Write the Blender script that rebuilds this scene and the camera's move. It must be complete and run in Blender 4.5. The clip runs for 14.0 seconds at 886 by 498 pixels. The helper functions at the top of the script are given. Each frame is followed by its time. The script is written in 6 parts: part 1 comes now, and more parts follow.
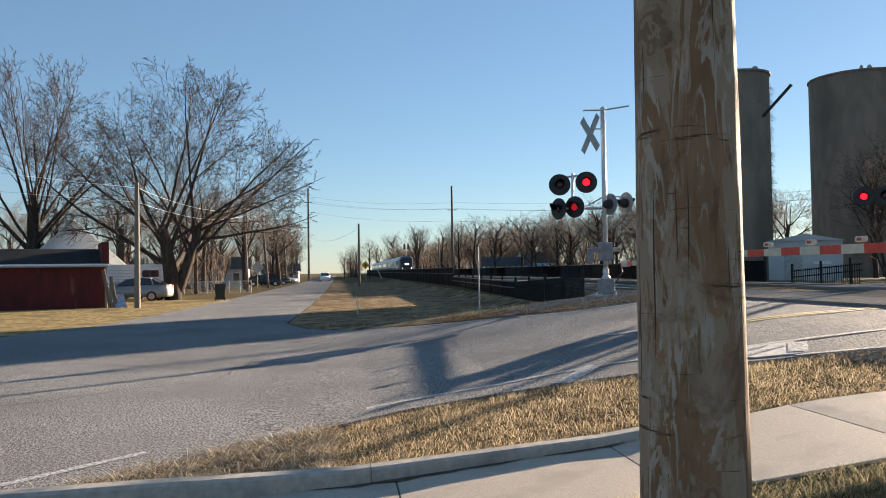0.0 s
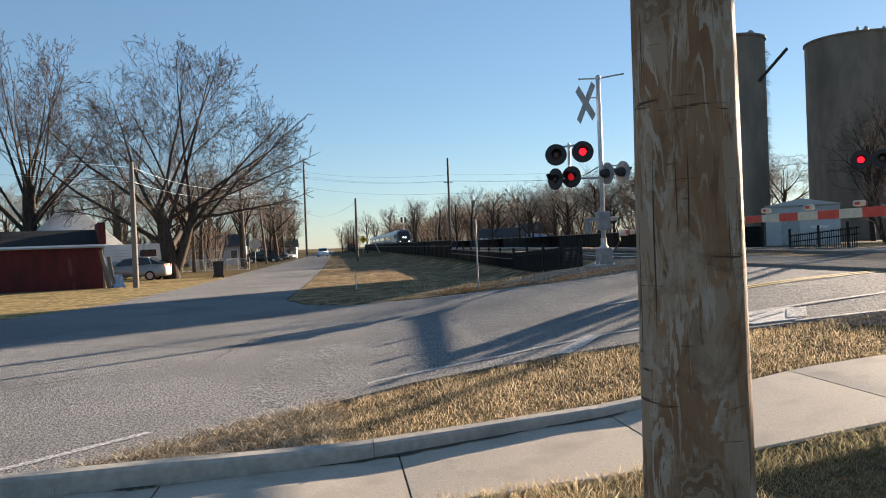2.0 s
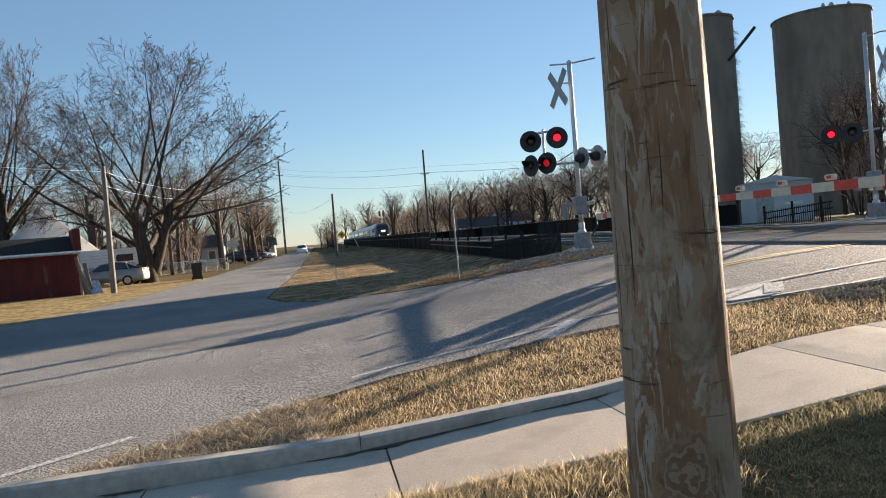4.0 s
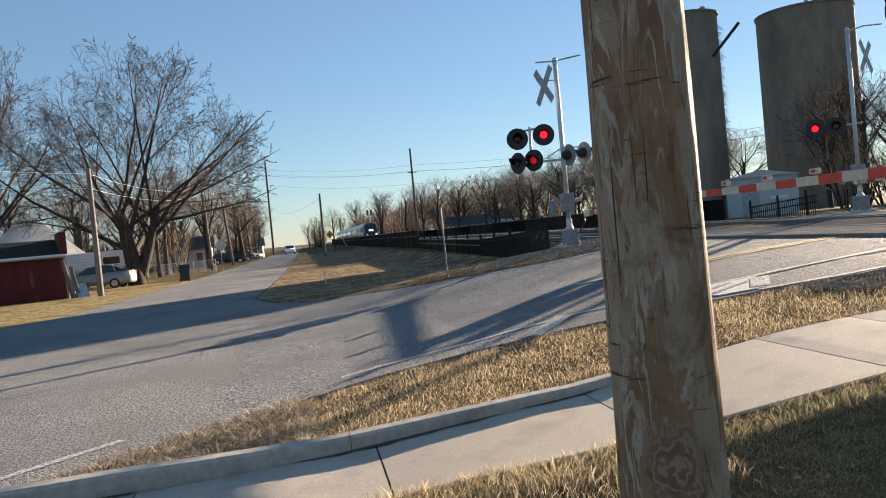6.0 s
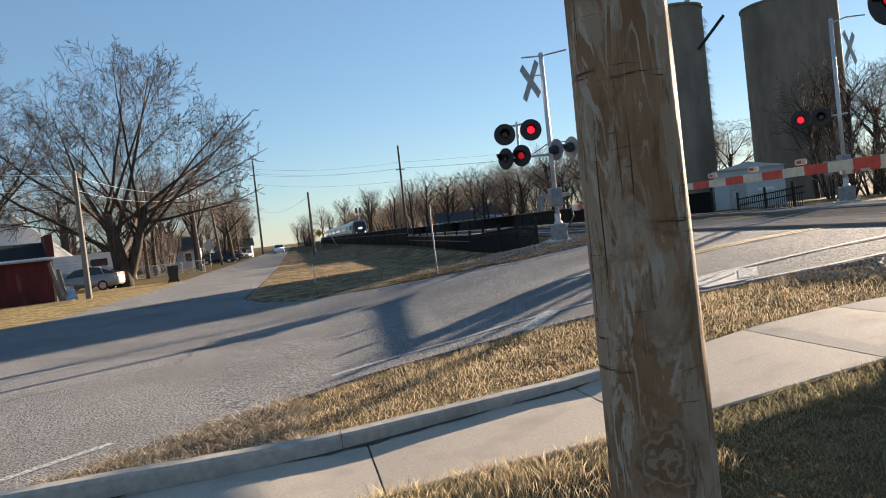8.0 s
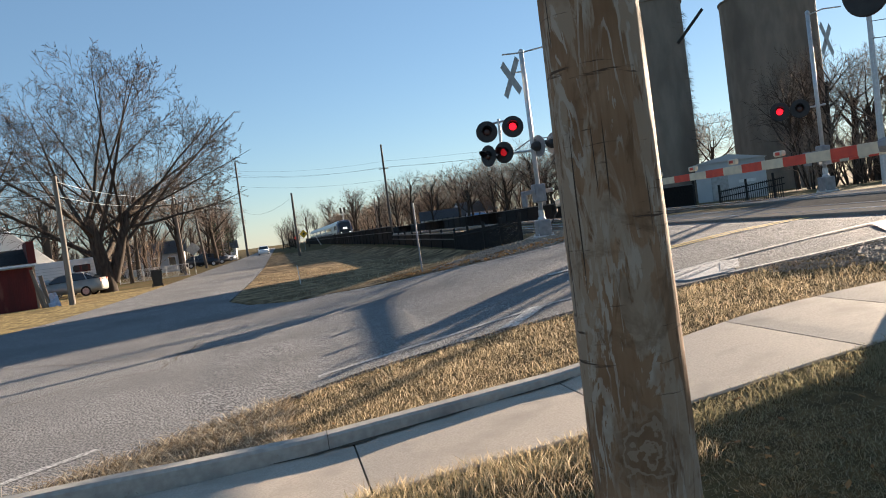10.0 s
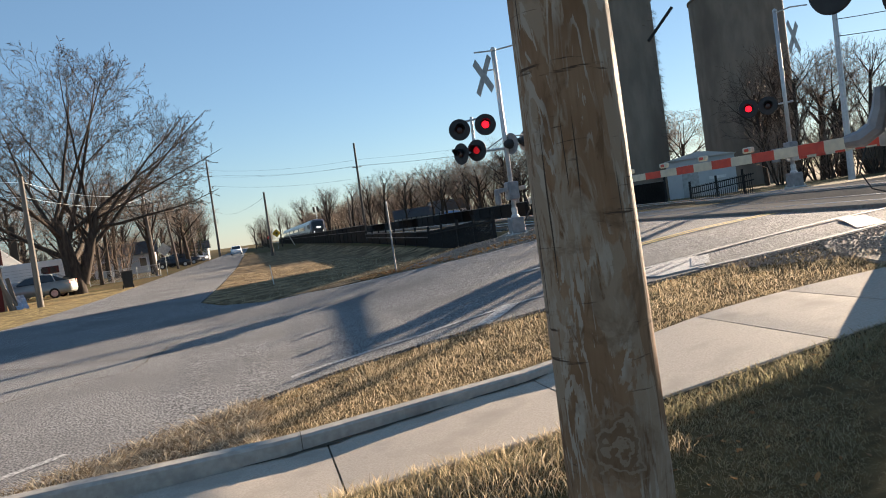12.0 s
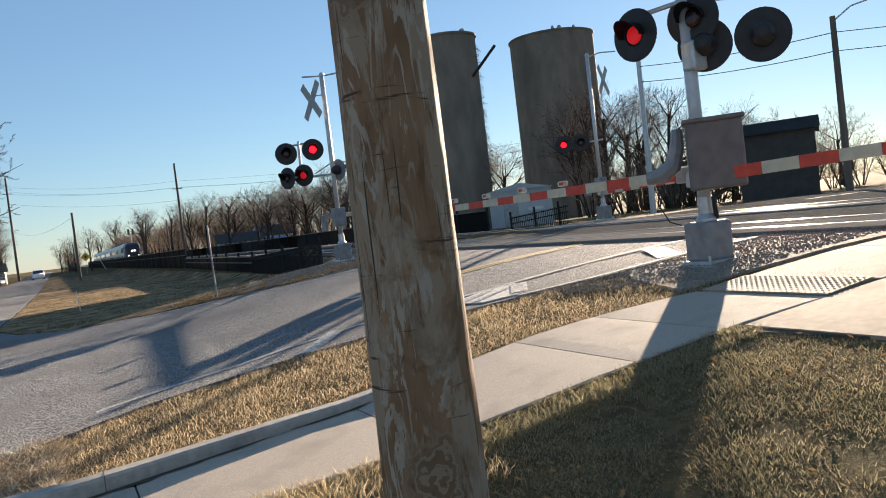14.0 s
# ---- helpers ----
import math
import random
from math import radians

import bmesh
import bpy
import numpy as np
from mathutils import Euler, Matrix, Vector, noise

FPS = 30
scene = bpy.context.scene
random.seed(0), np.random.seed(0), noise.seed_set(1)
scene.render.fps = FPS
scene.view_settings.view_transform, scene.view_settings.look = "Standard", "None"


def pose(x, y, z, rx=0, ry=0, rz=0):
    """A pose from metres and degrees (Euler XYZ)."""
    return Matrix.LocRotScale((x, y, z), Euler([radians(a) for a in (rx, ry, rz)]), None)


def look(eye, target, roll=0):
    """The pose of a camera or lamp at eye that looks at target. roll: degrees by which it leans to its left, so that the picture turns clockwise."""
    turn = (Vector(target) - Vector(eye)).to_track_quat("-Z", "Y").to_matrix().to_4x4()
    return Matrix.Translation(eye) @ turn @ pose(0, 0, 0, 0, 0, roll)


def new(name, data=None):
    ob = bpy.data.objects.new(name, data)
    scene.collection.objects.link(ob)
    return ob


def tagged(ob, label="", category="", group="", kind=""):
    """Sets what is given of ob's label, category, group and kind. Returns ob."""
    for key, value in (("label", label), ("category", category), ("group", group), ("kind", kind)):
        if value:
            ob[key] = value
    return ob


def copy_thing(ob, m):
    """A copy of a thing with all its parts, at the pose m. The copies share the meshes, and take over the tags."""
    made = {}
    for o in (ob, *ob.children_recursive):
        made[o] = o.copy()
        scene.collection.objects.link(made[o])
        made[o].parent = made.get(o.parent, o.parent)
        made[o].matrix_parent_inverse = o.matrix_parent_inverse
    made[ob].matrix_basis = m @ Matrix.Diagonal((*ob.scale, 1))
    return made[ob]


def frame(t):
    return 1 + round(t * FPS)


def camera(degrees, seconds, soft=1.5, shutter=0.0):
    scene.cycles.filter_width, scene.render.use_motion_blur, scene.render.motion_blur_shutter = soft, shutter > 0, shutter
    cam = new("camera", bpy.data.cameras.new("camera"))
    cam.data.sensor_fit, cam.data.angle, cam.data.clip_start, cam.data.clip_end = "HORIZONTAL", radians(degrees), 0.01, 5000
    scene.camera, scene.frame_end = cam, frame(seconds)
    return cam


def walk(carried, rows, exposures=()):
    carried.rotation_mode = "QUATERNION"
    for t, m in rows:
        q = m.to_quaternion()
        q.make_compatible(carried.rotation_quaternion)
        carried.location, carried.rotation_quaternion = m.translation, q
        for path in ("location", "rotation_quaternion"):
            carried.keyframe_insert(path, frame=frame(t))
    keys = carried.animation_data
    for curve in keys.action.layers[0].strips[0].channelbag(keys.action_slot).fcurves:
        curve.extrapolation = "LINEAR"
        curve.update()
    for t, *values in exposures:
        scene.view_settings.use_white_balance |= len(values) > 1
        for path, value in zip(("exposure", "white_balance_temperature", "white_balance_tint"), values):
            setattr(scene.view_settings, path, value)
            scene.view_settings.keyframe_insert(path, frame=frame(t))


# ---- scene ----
from mathutils import geometry

cam = camera(57.89, 14.0, soft=1.0)
PATH = [
    (0.0, pose(-0.036, -0.030, 1.599, 91.57, 0.87, -7.40)),
    (0.5, pose(-0.033, -0.026, 1.599, 91.14, 0.88, -7.43)),
    (1.0, pose(-0.034, -0.027, 1.603, 90.56, 1.05, -7.45)),
    (1.5, pose(-0.042, -0.003, 1.603, 89.99, 1.51, -7.39)),
    (2.0, pose(-0.033, -0.001, 1.613, 89.60, 2.17, -7.56)),
    (2.5, pose(-0.025, -0.002, 1.607, 89.31, 3.10, -7.88)),
    (3.0, pose(-0.022, 0.006, 1.601, 89.10, 3.88, -8.28)),
    (5.5, pose(-0.024, -0.005, 1.601, 88.76, 5.20, -9.68)),
    (6.0, pose(-0.021, -0.008, 1.601, 88.71, 5.36, -9.91)),
    (6.5, pose(-0.021, -0.010, 1.604, 88.62, 5.53, -10.09)),
    (7.0, pose(-0.017, -0.005, 1.599, 88.58, 5.75, -10.22)),
    (7.5, pose(-0.010, 0.006, 1.599, 88.50, 5.94, -10.46)),
    (8.0, pose(-0.008, 0.002, 1.599, 88.39, 6.27, -10.68)),
    (10.5, pose(0.019, -0.021, 1.599, 88.02, 7.69, -12.03)),
    (11.0, pose(0.023, -0.009, 1.593, 87.87, 7.81, -12.39)),
    (11.5, pose(0.021, -0.011, 1.596, 87.80, 7.86, -12.92)),
    (12.0, pose(0.025, -0.007, 1.598, 87.74, 7.89, -13.65)),
    (12.5, pose(0.031, 0.007, 1.597, 87.77, 7.91, -14.70)),
    (13.0, pose(0.038, 0.008, 1.593, 87.79, 7.84, -16.53)),
    (13.5, pose(0.051, 0.014, 1.594, 87.87, 7.41, -20.45)),
    (14.0, pose(0.057, 0.016, 1.597, 88.04, 6.84, -26.02)),
]
walk(cam, PATH, [(0.0, 1.92, 6500, 10), (14.0, 1.92, 6500, 10)])

# ---- light ----
SUN_AZ, SUN_EL = 48.7, 10.6          # degrees clockwise from +y, above the horizon
world = bpy.data.worlds.new("world")
scene.world = world
world.use_nodes = True
wn = world.node_tree.nodes
sky = wn.new("ShaderNodeTexSky")
sky.sky_type, sky.sun_disc = "NISHITA", False
sky.sun_elevation, sky.sun_rotation = radians(SUN_EL + 5.5), radians(SUN_AZ)
sky.air_density, sky.dust_density, sky.ozone_density = 1.0, 0.05, 3.4
flat_blue = wn.new("ShaderNodeMix")       # flat blue mixed into the sky colour to even out its contrast
flat_blue.data_type = "RGBA"
flat_blue.inputs[0].default_value, flat_blue.inputs[7].default_value = 0.36, (1.65, 2.75, 4.0, 1)
world.node_tree.links.new(sky.outputs[0], flat_blue.inputs[6])
world.node_tree.links.new(flat_blue.outputs[2], wn["Background"].inputs[0])
wn["Background"].inputs[1].default_value = 0.039
lamp = bpy.data.lights.new("sun", "SUN")
lamp.energy, lamp.angle, lamp.color = 5.6, radians(0.53), (1.0, 0.80, 0.60)
sun = new("sun", lamp)
s_az, s_el = radians(SUN_AZ), radians(SUN_EL)
sun.matrix_world = look((math.sin(s_az) * 50 * math.cos(s_el), math.cos(s_az) * 50 * math.cos(s_el), 50 * math.sin(s_el)), (0, 0, 0))

# ---- materials ----


def mat(name, base, second=None, rough=0.8, metal=0.0, scale=4.0, detail=6.0, bump=0.0, bump_scale=30.0, third=None, third_scale=0.6,
        third_lo=0.5, third_hi=0.65, vary=0.0, stretch=(1, 1, 1), spec=0.5, lo=0.35, hi=0.65):
    """A surface of two colours mixed by grain, a third by larger stains, with fine relief."""
    m = bpy.data.materials.new(name)
    m.use_nodes = True
    n, l = m.node_tree.nodes, m.node_tree.links
    b = n["Principled BSDF"]
    b.inputs["Roughness"].default_value, b.inputs["Metallic"].default_value = rough, metal
    b.inputs["Specular IOR Level"].default_value = spec
    co = n.new("ShaderNodeTexCoord")
    mp = n.new("ShaderNodeMapping")
    mp.inputs["Scale"].default_value = stretch
    l.new(co.outputs["Object"], mp.inputs[0])

    def grain(sc, det, a, z):
        t = n.new("ShaderNodeTexNoise")
        t.inputs["Scale"].default_value, t.inputs["Detail"].default_value = sc, det
        l.new(mp.outputs[0], t.inputs["Vector"])
        r = n.new("ShaderNodeMapRange")
        r.inputs[1].default_value, r.inputs[2].default_value = a, z
        l.new(t.outputs[0], r.inputs[0])
        return r.outputs[0], t.outputs[0]

    def mix(fac, a, c):
        x = n.new("ShaderNodeMix")
        x.data_type = "RGBA"
        l.new(fac, x.inputs[0])
        for k, v in ((6, a), (7, c)):
            if isinstance(v, tuple):
                x.inputs[k].default_value = (*v, 1)
            else:
                l.new(v, x.inputs[k])
        return x.outputs[2]

    col = base
    if second:
        col = mix(grain(scale, detail, lo, hi)[0], col, second)
    if third:
        col = mix(grain(third_scale, 5, third_lo, third_hi)[0], col, third)
    if vary:
        oi = n.new("ShaderNodeObjectInfo")
        r = n.new("ShaderNodeMapRange")
        r.inputs[3].default_value, r.inputs[4].default_value = 1 - vary, 1 + vary
        l.new(oi.outputs["Random"], r.inputs[0])
        h = n.new("ShaderNodeHueSaturation")
        l.new(r.outputs[0], h.inputs["Value"])
        if isinstance(col, tuple):
            h.inputs["Color"].default_value = (*col, 1)
        else:
            l.new(col, h.inputs["Color"])
        col = h.outputs[0]
    if isinstance(col, tuple):
        b.inputs["Base Color"].default_value = (*col, 1)
    else:
        l.new(col, b.inputs["Base Color"])
    if bump:
        bp = n.new("ShaderNodeBump")
        bp.inputs["Strength"].default_value = bump
        bp.inputs["Distance"].default_value = 0.02
        l.new(grain(bump_scale, 5, 0, 1)[1], bp.inputs["Height"])
        l.new(bp.outputs[0], b.inputs["Normal"])
    return m


def glow(name, colour, strength):
    m = bpy.data.materials.new(name)
    m.use_nodes = True
    b = m.node_tree.nodes["Principled BSDF"]
    b.inputs["Base Color"].default_value = (*colour, 1)
    b.inputs["Emission Color"].default_value = (*colour, 1)
    b.inputs["Emission Strength"].default_value = strength
    return m


M_GROUND = mat("dry_turf", (0.165, 0.12, 0.062), (0.085, 0.065, 0.036), 0.95, scale=9, bump=0.6, bump_scale=60, third=(0.095, 0.09, 0.042), third_scale=0.3, spec=0.02)
M_ASPHALT = mat("worn_asphalt", (0.075, 0.076, 0.079), (0.37, 0.37, 0.372), 0.92, scale=44, detail=6, bump=0.8, bump_scale=90, lo=0.45, hi=0.56, third=(0.15, 0.15, 0.152), third_scale=0.35, third_lo=0.45, third_hi=0.75, spec=0.05)
M_CONCRETE = mat("pavement_concrete", (0.49, 0.435, 0.37), (0.385, 0.34, 0.285), 0.88, scale=75, detail=8, bump=0.3, bump_scale=190, third=(0.35, 0.31, 0.26), third_scale=2.4, third_lo=0.52, third_hi=0.74, vary=0.05, spec=0.1)
M_KERB = mat("kerb_concrete", (0.43, 0.40, 0.355), (0.34, 0.315, 0.28), 0.9, scale=18, bump=0.3, bump_scale=120, third=(0.22, 0.21, 0.2), third_scale=1.5, spec=0.3)
M_DIRT = mat("joint_dirt", (0.06, 0.05, 0.04), (0.10, 0.085, 0.06), 0.95, scale=30)
M_LAWN = mat("golden_winter_lawn", (0.44, 0.335, 0.15), (0.16, 0.12, 0.06), 0.95, scale=4, detail=10, bump=1.0, bump_scale=14, lo=0.36, hi=0.60, third=(0.17, 0.13, 0.065), third_scale=0.7, third_lo=0.52, third_hi=0.62, spec=0.05)
# dark patches are dead turf and tree-shadow bands, both put into the colour
M_DEADTURF = mat("dead_brown_turf", (0.33, 0.24, 0.14), (0.10, 0.074, 0.045), 0.95, scale=1.5, detail=12, bump=1.0, bump_scale=9, lo=0.42, hi=0.60, third=(0.14, 0.10, 0.06), third_scale=0.4, third_lo=0.50, third_hi=0.62, spec=0.02)
M_PAINT = mat("road_paint_white", (0.54, 0.54, 0.53), (0.19, 0.19, 0.188), 0.75, lo=0.40, hi=0.56, scale=30, bump=0.2, bump_scale=90)
M_YELLOW = mat("road_paint_yellow", (0.62, 0.42, 0.06), (0.42, 0.30, 0.08), 0.7, scale=40)
M_GRAVEL = mat("ballast_gravel", (0.38, 0.33, 0.275), (0.19, 0.165, 0.14), 0.92, scale=26, bump=0.9, bump_scale=45, third=(0.29, 0.24, 0.185), third_scale=0.5, spec=0.05)
M_STEEL = mat("galvanised_steel", (0.56, 0.57, 0.58), (0.44, 0.45, 0.46), 0.42, metal=0.75, scale=12, bump=0.05)
M_ALU = mat("silver_paint", (0.56, 0.57, 0.58), (0.47, 0.48, 0.49), 0.45, metal=0.35, scale=9, bump=0.05)
M_BLACK = mat("black_paint", (0.012, 0.012, 0.013), (0.022, 0.022, 0.023), 0.55, scale=8)
M_FENCE = mat("black_fence_paint", (0.022, 0.021, 0.021), (0.032, 0.030, 0.029), 0.85, scale=8, spec=0.15)
# paler than the fence: light caught by the rails, put into their colour
M_RAIL_LIT = mat("lit_fence_rail", (0.16, 0.155, 0.15), (0.09, 0.088, 0.085), 0.6, scale=6)
M_LENS_OFF = mat("dark_red_lens", (0.035, 0.006, 0.006), None, 0.25)
M_LENS_ON = glow("lit_red_lens", (1.0, 0.008, 0.02), 0.75)
M_LENS_DIM = glow("dim_red_lens", (0.75, 0.012, 0.02), 0.10)
M_LAMP = glow("headlight_glass", (1.0, 0.97, 0.9), 1.2)
M_GATE_W = mat("reflective_white", (0.62, 0.56, 0.42), (0.52, 0.47, 0.36), 0.5, scale=10)
M_GATE_R = mat("reflective_red", (0.62, 0.07, 0.035), (0.50, 0.05, 0.03), 0.45, scale=10)
M_SIGN_W = mat("sign_white", (0.75, 0.75, 0.73), (0.62, 0.62, 0.60), 0.5, scale=6)
M_GALV_BACK = mat("sign_back", (0.40, 0.40, 0.39), (0.30, 0.30, 0.29), 0.55, metal=0.4, scale=6)
M_SILO = mat("silo_concrete", (0.255, 0.215, 0.172), (0.185, 0.158, 0.128), 0.95, scale=1.2, bump=0.3, bump_scale=14, third=(0.15, 0.128, 0.104), third_scale=0.25, stretch=(1, 1, 0.35), spec=0.1)
M_VINE = mat("dead_vine", (0.13, 0.10, 0.07), (0.08, 0.06, 0.045), 0.9, scale=6)
M_ASPHALT_DARK = mat("dark_asphalt", (0.05, 0.05, 0.05), (0.20, 0.195, 0.18), 0.85, scale=62, detail=5, bump=0.25, bump_scale=130, lo=0.4, hi=0.6, third=(0.10, 0.095, 0.09), third_scale=0.3, third_lo=0.45, third_hi=0.75, spec=0.0)
M_BARK = mat("grey_bark", (0.085, 0.068, 0.055), (0.042, 0.034, 0.028), 0.95, scale=7, bump=0.6, bump_scale=16, stretch=(1, 1, 0.3), spec=0.1)
M_TWIG = mat("brown_twig", (0.08, 0.06, 0.047), (0.048, 0.037, 0.03), 0.9, scale=1.5, spec=0.1)
M_BRUSH = mat("brush_twig", (0.23, 0.175, 0.135), (0.15, 0.112, 0.088), 0.95, scale=1.0, spec=0.1)
M_NEEDLE = mat("evergreen_needles", (0.025, 0.045, 0.018), (0.045, 0.06, 0.025), 0.85, scale=4, spec=0.2)
M_RED_WOOD = mat("peeling_red_boards", (0.105, 0.013, 0.013), (0.07, 0.010, 0.010), 0.85, scale=2.5, third=(0.15, 0.05, 0.04), third_scale=1.8, third_lo=0.62, third_hi=0.7, bump=0.3, bump_scale=20, stretch=(1, 1, 0.3))
M_WHITE = mat("white_siding", (0.82, 0.82, 0.82), (0.74, 0.74, 0.745), 0.7, scale=1.5)
M_ROOF = mat("dark_shingle", (0.035, 0.036, 0.038), (0.06, 0.06, 0.062), 0.9, scale=8, bump=0.4, bump_scale=30)
M_ROOF_G = mat("grey_shingle", (0.16, 0.165, 0.17), (0.10, 0.105, 0.11), 0.9, scale=8, bump=0.4)
M_WINDOW = mat("dark_window", (0.02, 0.025, 0.03), None, 0.08, spec=0.8)
M_TYRE = mat("tyre_rubber", (0.015, 0.015, 0.015), None, 0.85)
M_SILVER = mat("silver_car_paint", (0.34, 0.345, 0.32), (0.29, 0.295, 0.275), 0.35, metal=0.35, scale=3)
M_DARKCAR = mat("dark_car_paint", (0.03, 0.035, 0.045), None, 0.3, metal=0.3)
M_PLASTIC = mat("dark_plastic", (0.02, 0.022, 0.02), (0.03, 0.032, 0.03), 0.6, scale=5)
M_POLE_FAR = mat("weathered_pole", (0.17, 0.14, 0.115), (0.11, 0.09, 0.075), 0.9, scale=4, stretch=(1, 1, 0.1), bump=0.3)
M_POLE_LIGHT = mat("pale_pole", (0.21, 0.185, 0.155), (0.155, 0.135, 0.115), 0.85, scale=4, stretch=(1, 1, 0.15))
M_WIRE = mat("cable", (0.05, 0.05, 0.05), None, 0.6)
# pale copy of the cable, its sunlit brightness put into the colour
M_WIRE_L = mat("sunlit_tint_cable", (0.55, 0.54, 0.52), None, 0.5)
M_RAIL = mat("rail_steel", (0.30, 0.24, 0.20), (0.22, 0.17, 0.14), 0.5, metal=0.6, scale=5)
M_RAILTOP = mat("polished_rail", (0.60, 0.58, 0.55), None, 0.22, metal=1.0)
M_TIE = mat("creosote_tie", (0.06, 0.05, 0.042), (0.10, 0.085, 0.07), 0.9, scale=10)
M_SHED = mat("pale_metal_shed", (0.50, 0.51, 0.51), (0.42, 0.43, 0.43), 0.6, scale=1.2)
M_TRAIN = mat("train_silver", (0.55, 0.57, 0.59), (0.48, 0.50, 0.52), 0.38, metal=0.45, scale=0.6)
M_TRAIN_D = mat("train_charcoal", (0.02, 0.022, 0.026), None, 0.3)
M_TRAIN_B = mat("train_blue", (0.02, 0.06, 0.20), None, 0.35)
M_TRAIN_R = mat("train_roof", (0.45, 0.48, 0.52), (0.36, 0.39, 0.43), 0.5, scale=1)
M_UNDER = mat("undercarriage", (0.025, 0.024, 0.023), None, 0.8)
M_SIGN_Y = mat("warning_yellow", (0.80, 0.42, 0.02), None, 0.5)
M_TACTILE = mat("tactile_iron", (0.40, 0.31, 0.22), (0.31, 0.24, 0.17), 0.85, scale=20, bump=0.2)
M_DKBLD = mat("dark_brown_siding", (0.07, 0.062, 0.055), (0.05, 0.045, 0.04), 0.85, scale=2)
M_PATCH = mat("pale_concrete_patch", (0.58, 0.56, 0.53), (0.42, 0.41, 0.39), 0.9, scale=25, bump=0.3, bump_scale=80)


def pole_wood():
    """Peeled utility pole: tan sapwood, grey weathered streaks, ragged bark flakes, long checks and knots."""
    m = bpy.data.materials.new("peeled_pole_wood")
    m.use_nodes = True
    n, l = m.node_tree.nodes, m.node_tree.links
    b = n["Principled BSDF"]
    b.inputs["Roughness"].default_value = 0.8
    b.inputs["Specular IOR Level"].default_value = 0.25
    co = n.new("ShaderNodeTexCoord")

    def noise_(sc, st, det=5, rough=0.55, dist=0.0):
        mp = n.new("ShaderNodeMapping")
        mp.inputs["Scale"].default_value = st
        l.new(co.outputs["Object"], mp.inputs[0])
        t = n.new("ShaderNodeTexNoise")
        t.inputs["Scale"].default_value, t.inputs["Detail"].default_value = sc, det
        t.inputs["Roughness"].default_value, t.inputs["Distortion"].default_value = rough, dist
        l.new(mp.outputs[0], t.inputs["Vector"])
        return t.outputs[0]

    def ramp(f, a, z):
        r = n.new("ShaderNodeMapRange")
        r.inputs[1].default_value, r.inputs[2].default_value = a, z
        l.new(f, r.inputs[0])
        return r.outputs[0]

    def mix(f, a, c):
        x = n.new("ShaderNodeMix")
        x.data_type = "RGBA"
        l.new(f, x.inputs[0])
        for k, v in ((6, a), (7, c)):
            if isinstance(v, tuple):
                x.inputs[k].default_value = (*v, 1)
            else:
                l.new(v, x.inputs[k])
        return x.outputs[2]

    def rings(f, k, lo, hi):
        """Ragged edges of the peeled growth rings: bands between even steps of a smooth height."""
        s = n.new("ShaderNodeMath")
        s.operation = "MULTIPLY"
        s.inputs[1].default_value = k
        l.new(f, s.inputs[0])
        fr = n.new("ShaderNodeMath")
        fr.operation = "FRACT"
        l.new(s.outputs[0], fr.inputs[0])
        return ramp(fr.outputs[0], lo, hi)

    def times(p, q):
        x = n.new("ShaderNodeMath")
        x.operation = "MULTIPLY"
        l.new(p, x.inputs[0])
        l.new(q, x.inputs[1])
        return x.outputs[0]

    fine = ramp(noise_(60, (1, 1, 0.05), 6), 0.3, 0.7)
    wood = mix(fine, (0.27, 0.155, 0.085), (0.35, 0.215, 0.125))
    wood = mix(ramp(noise_(3.0, (1, 1, 0.7), 3), 0.42, 0.68), wood, (0.20, 0.105, 0.052))
    film_ = ramp(noise_(4.2, (1.3, 1.3, 0.30), 6, 0.55, 0.9), 0.50, 0.52)
    wood = mix(film_, wood, (0.345, 0.245, 0.165))
    flake_n = noise_(7.5, (1.0, 1.0, 0.20), 6, 0.56, 0.7)
    patchy = ramp(noise_(4.5, (1.2, 1.2, 0.35), 4, 0.6), 0.44, 0.56)
    flake = times(rings(flake_n, 8.0, 0.60, 0.66), patchy)
    wood = mix(flake, wood, (0.42, 0.335, 0.255))
    dark = ramp(noise_(16, (1.2, 1.2, 0.3), 5, 0.6, 0.8), 0.58, 0.66)
    wood = mix(dark, wood, (0.18, 0.098, 0.05))
    stain = ramp(noise_(3.2, (1, 1, 1.3), 5, 0.65, 0.5), 0.56, 0.72)
    wood = mix(stain, wood, (0.135, 0.078, 0.042))
    scar = ramp(noise_(5, (0.7, 0.7, 7.0), 4, 0.6, 0.4), 0.645, 0.70)
    wood = mix(scar, wood, (0.085, 0.05, 0.03))
    for kx, ky, kz, size in ((-0.06, -0.18, 0.72, 0.13), (-0.16, -0.09, 2.42, 0.10)):
        warp = n.new("ShaderNodeTexNoise")
        warp.inputs["Scale"].default_value, warp.inputs["Detail"].default_value = 14.0, 5.0
        l.new(co.outputs["Object"], warp.inputs["Vector"])
        push = n.new("ShaderNodeVectorMath")
        push.operation = "MULTIPLY_ADD"
        push.inputs[1].default_value = (0.2, 0.2, 0.2)
        l.new(warp.outputs["Color"], push.inputs[0])
        l.new(co.outputs["Object"], push.inputs[2])
        away = n.new("ShaderNodeVectorMath")
        away.operation = "DISTANCE"
        away.inputs[1].default_value = (kx + 0.1, ky + 0.1, kz + 0.1)
        l.new(push.outputs[0], away.inputs[0])
        near = ramp(away.outputs["Value"], size * 1.3, size * 0.6)
        soft = n.new("ShaderNodeMath")
        soft.operation = "MULTIPLY"
        soft.inputs[1].default_value = 0.75
        l.new(near, soft.inputs[0])
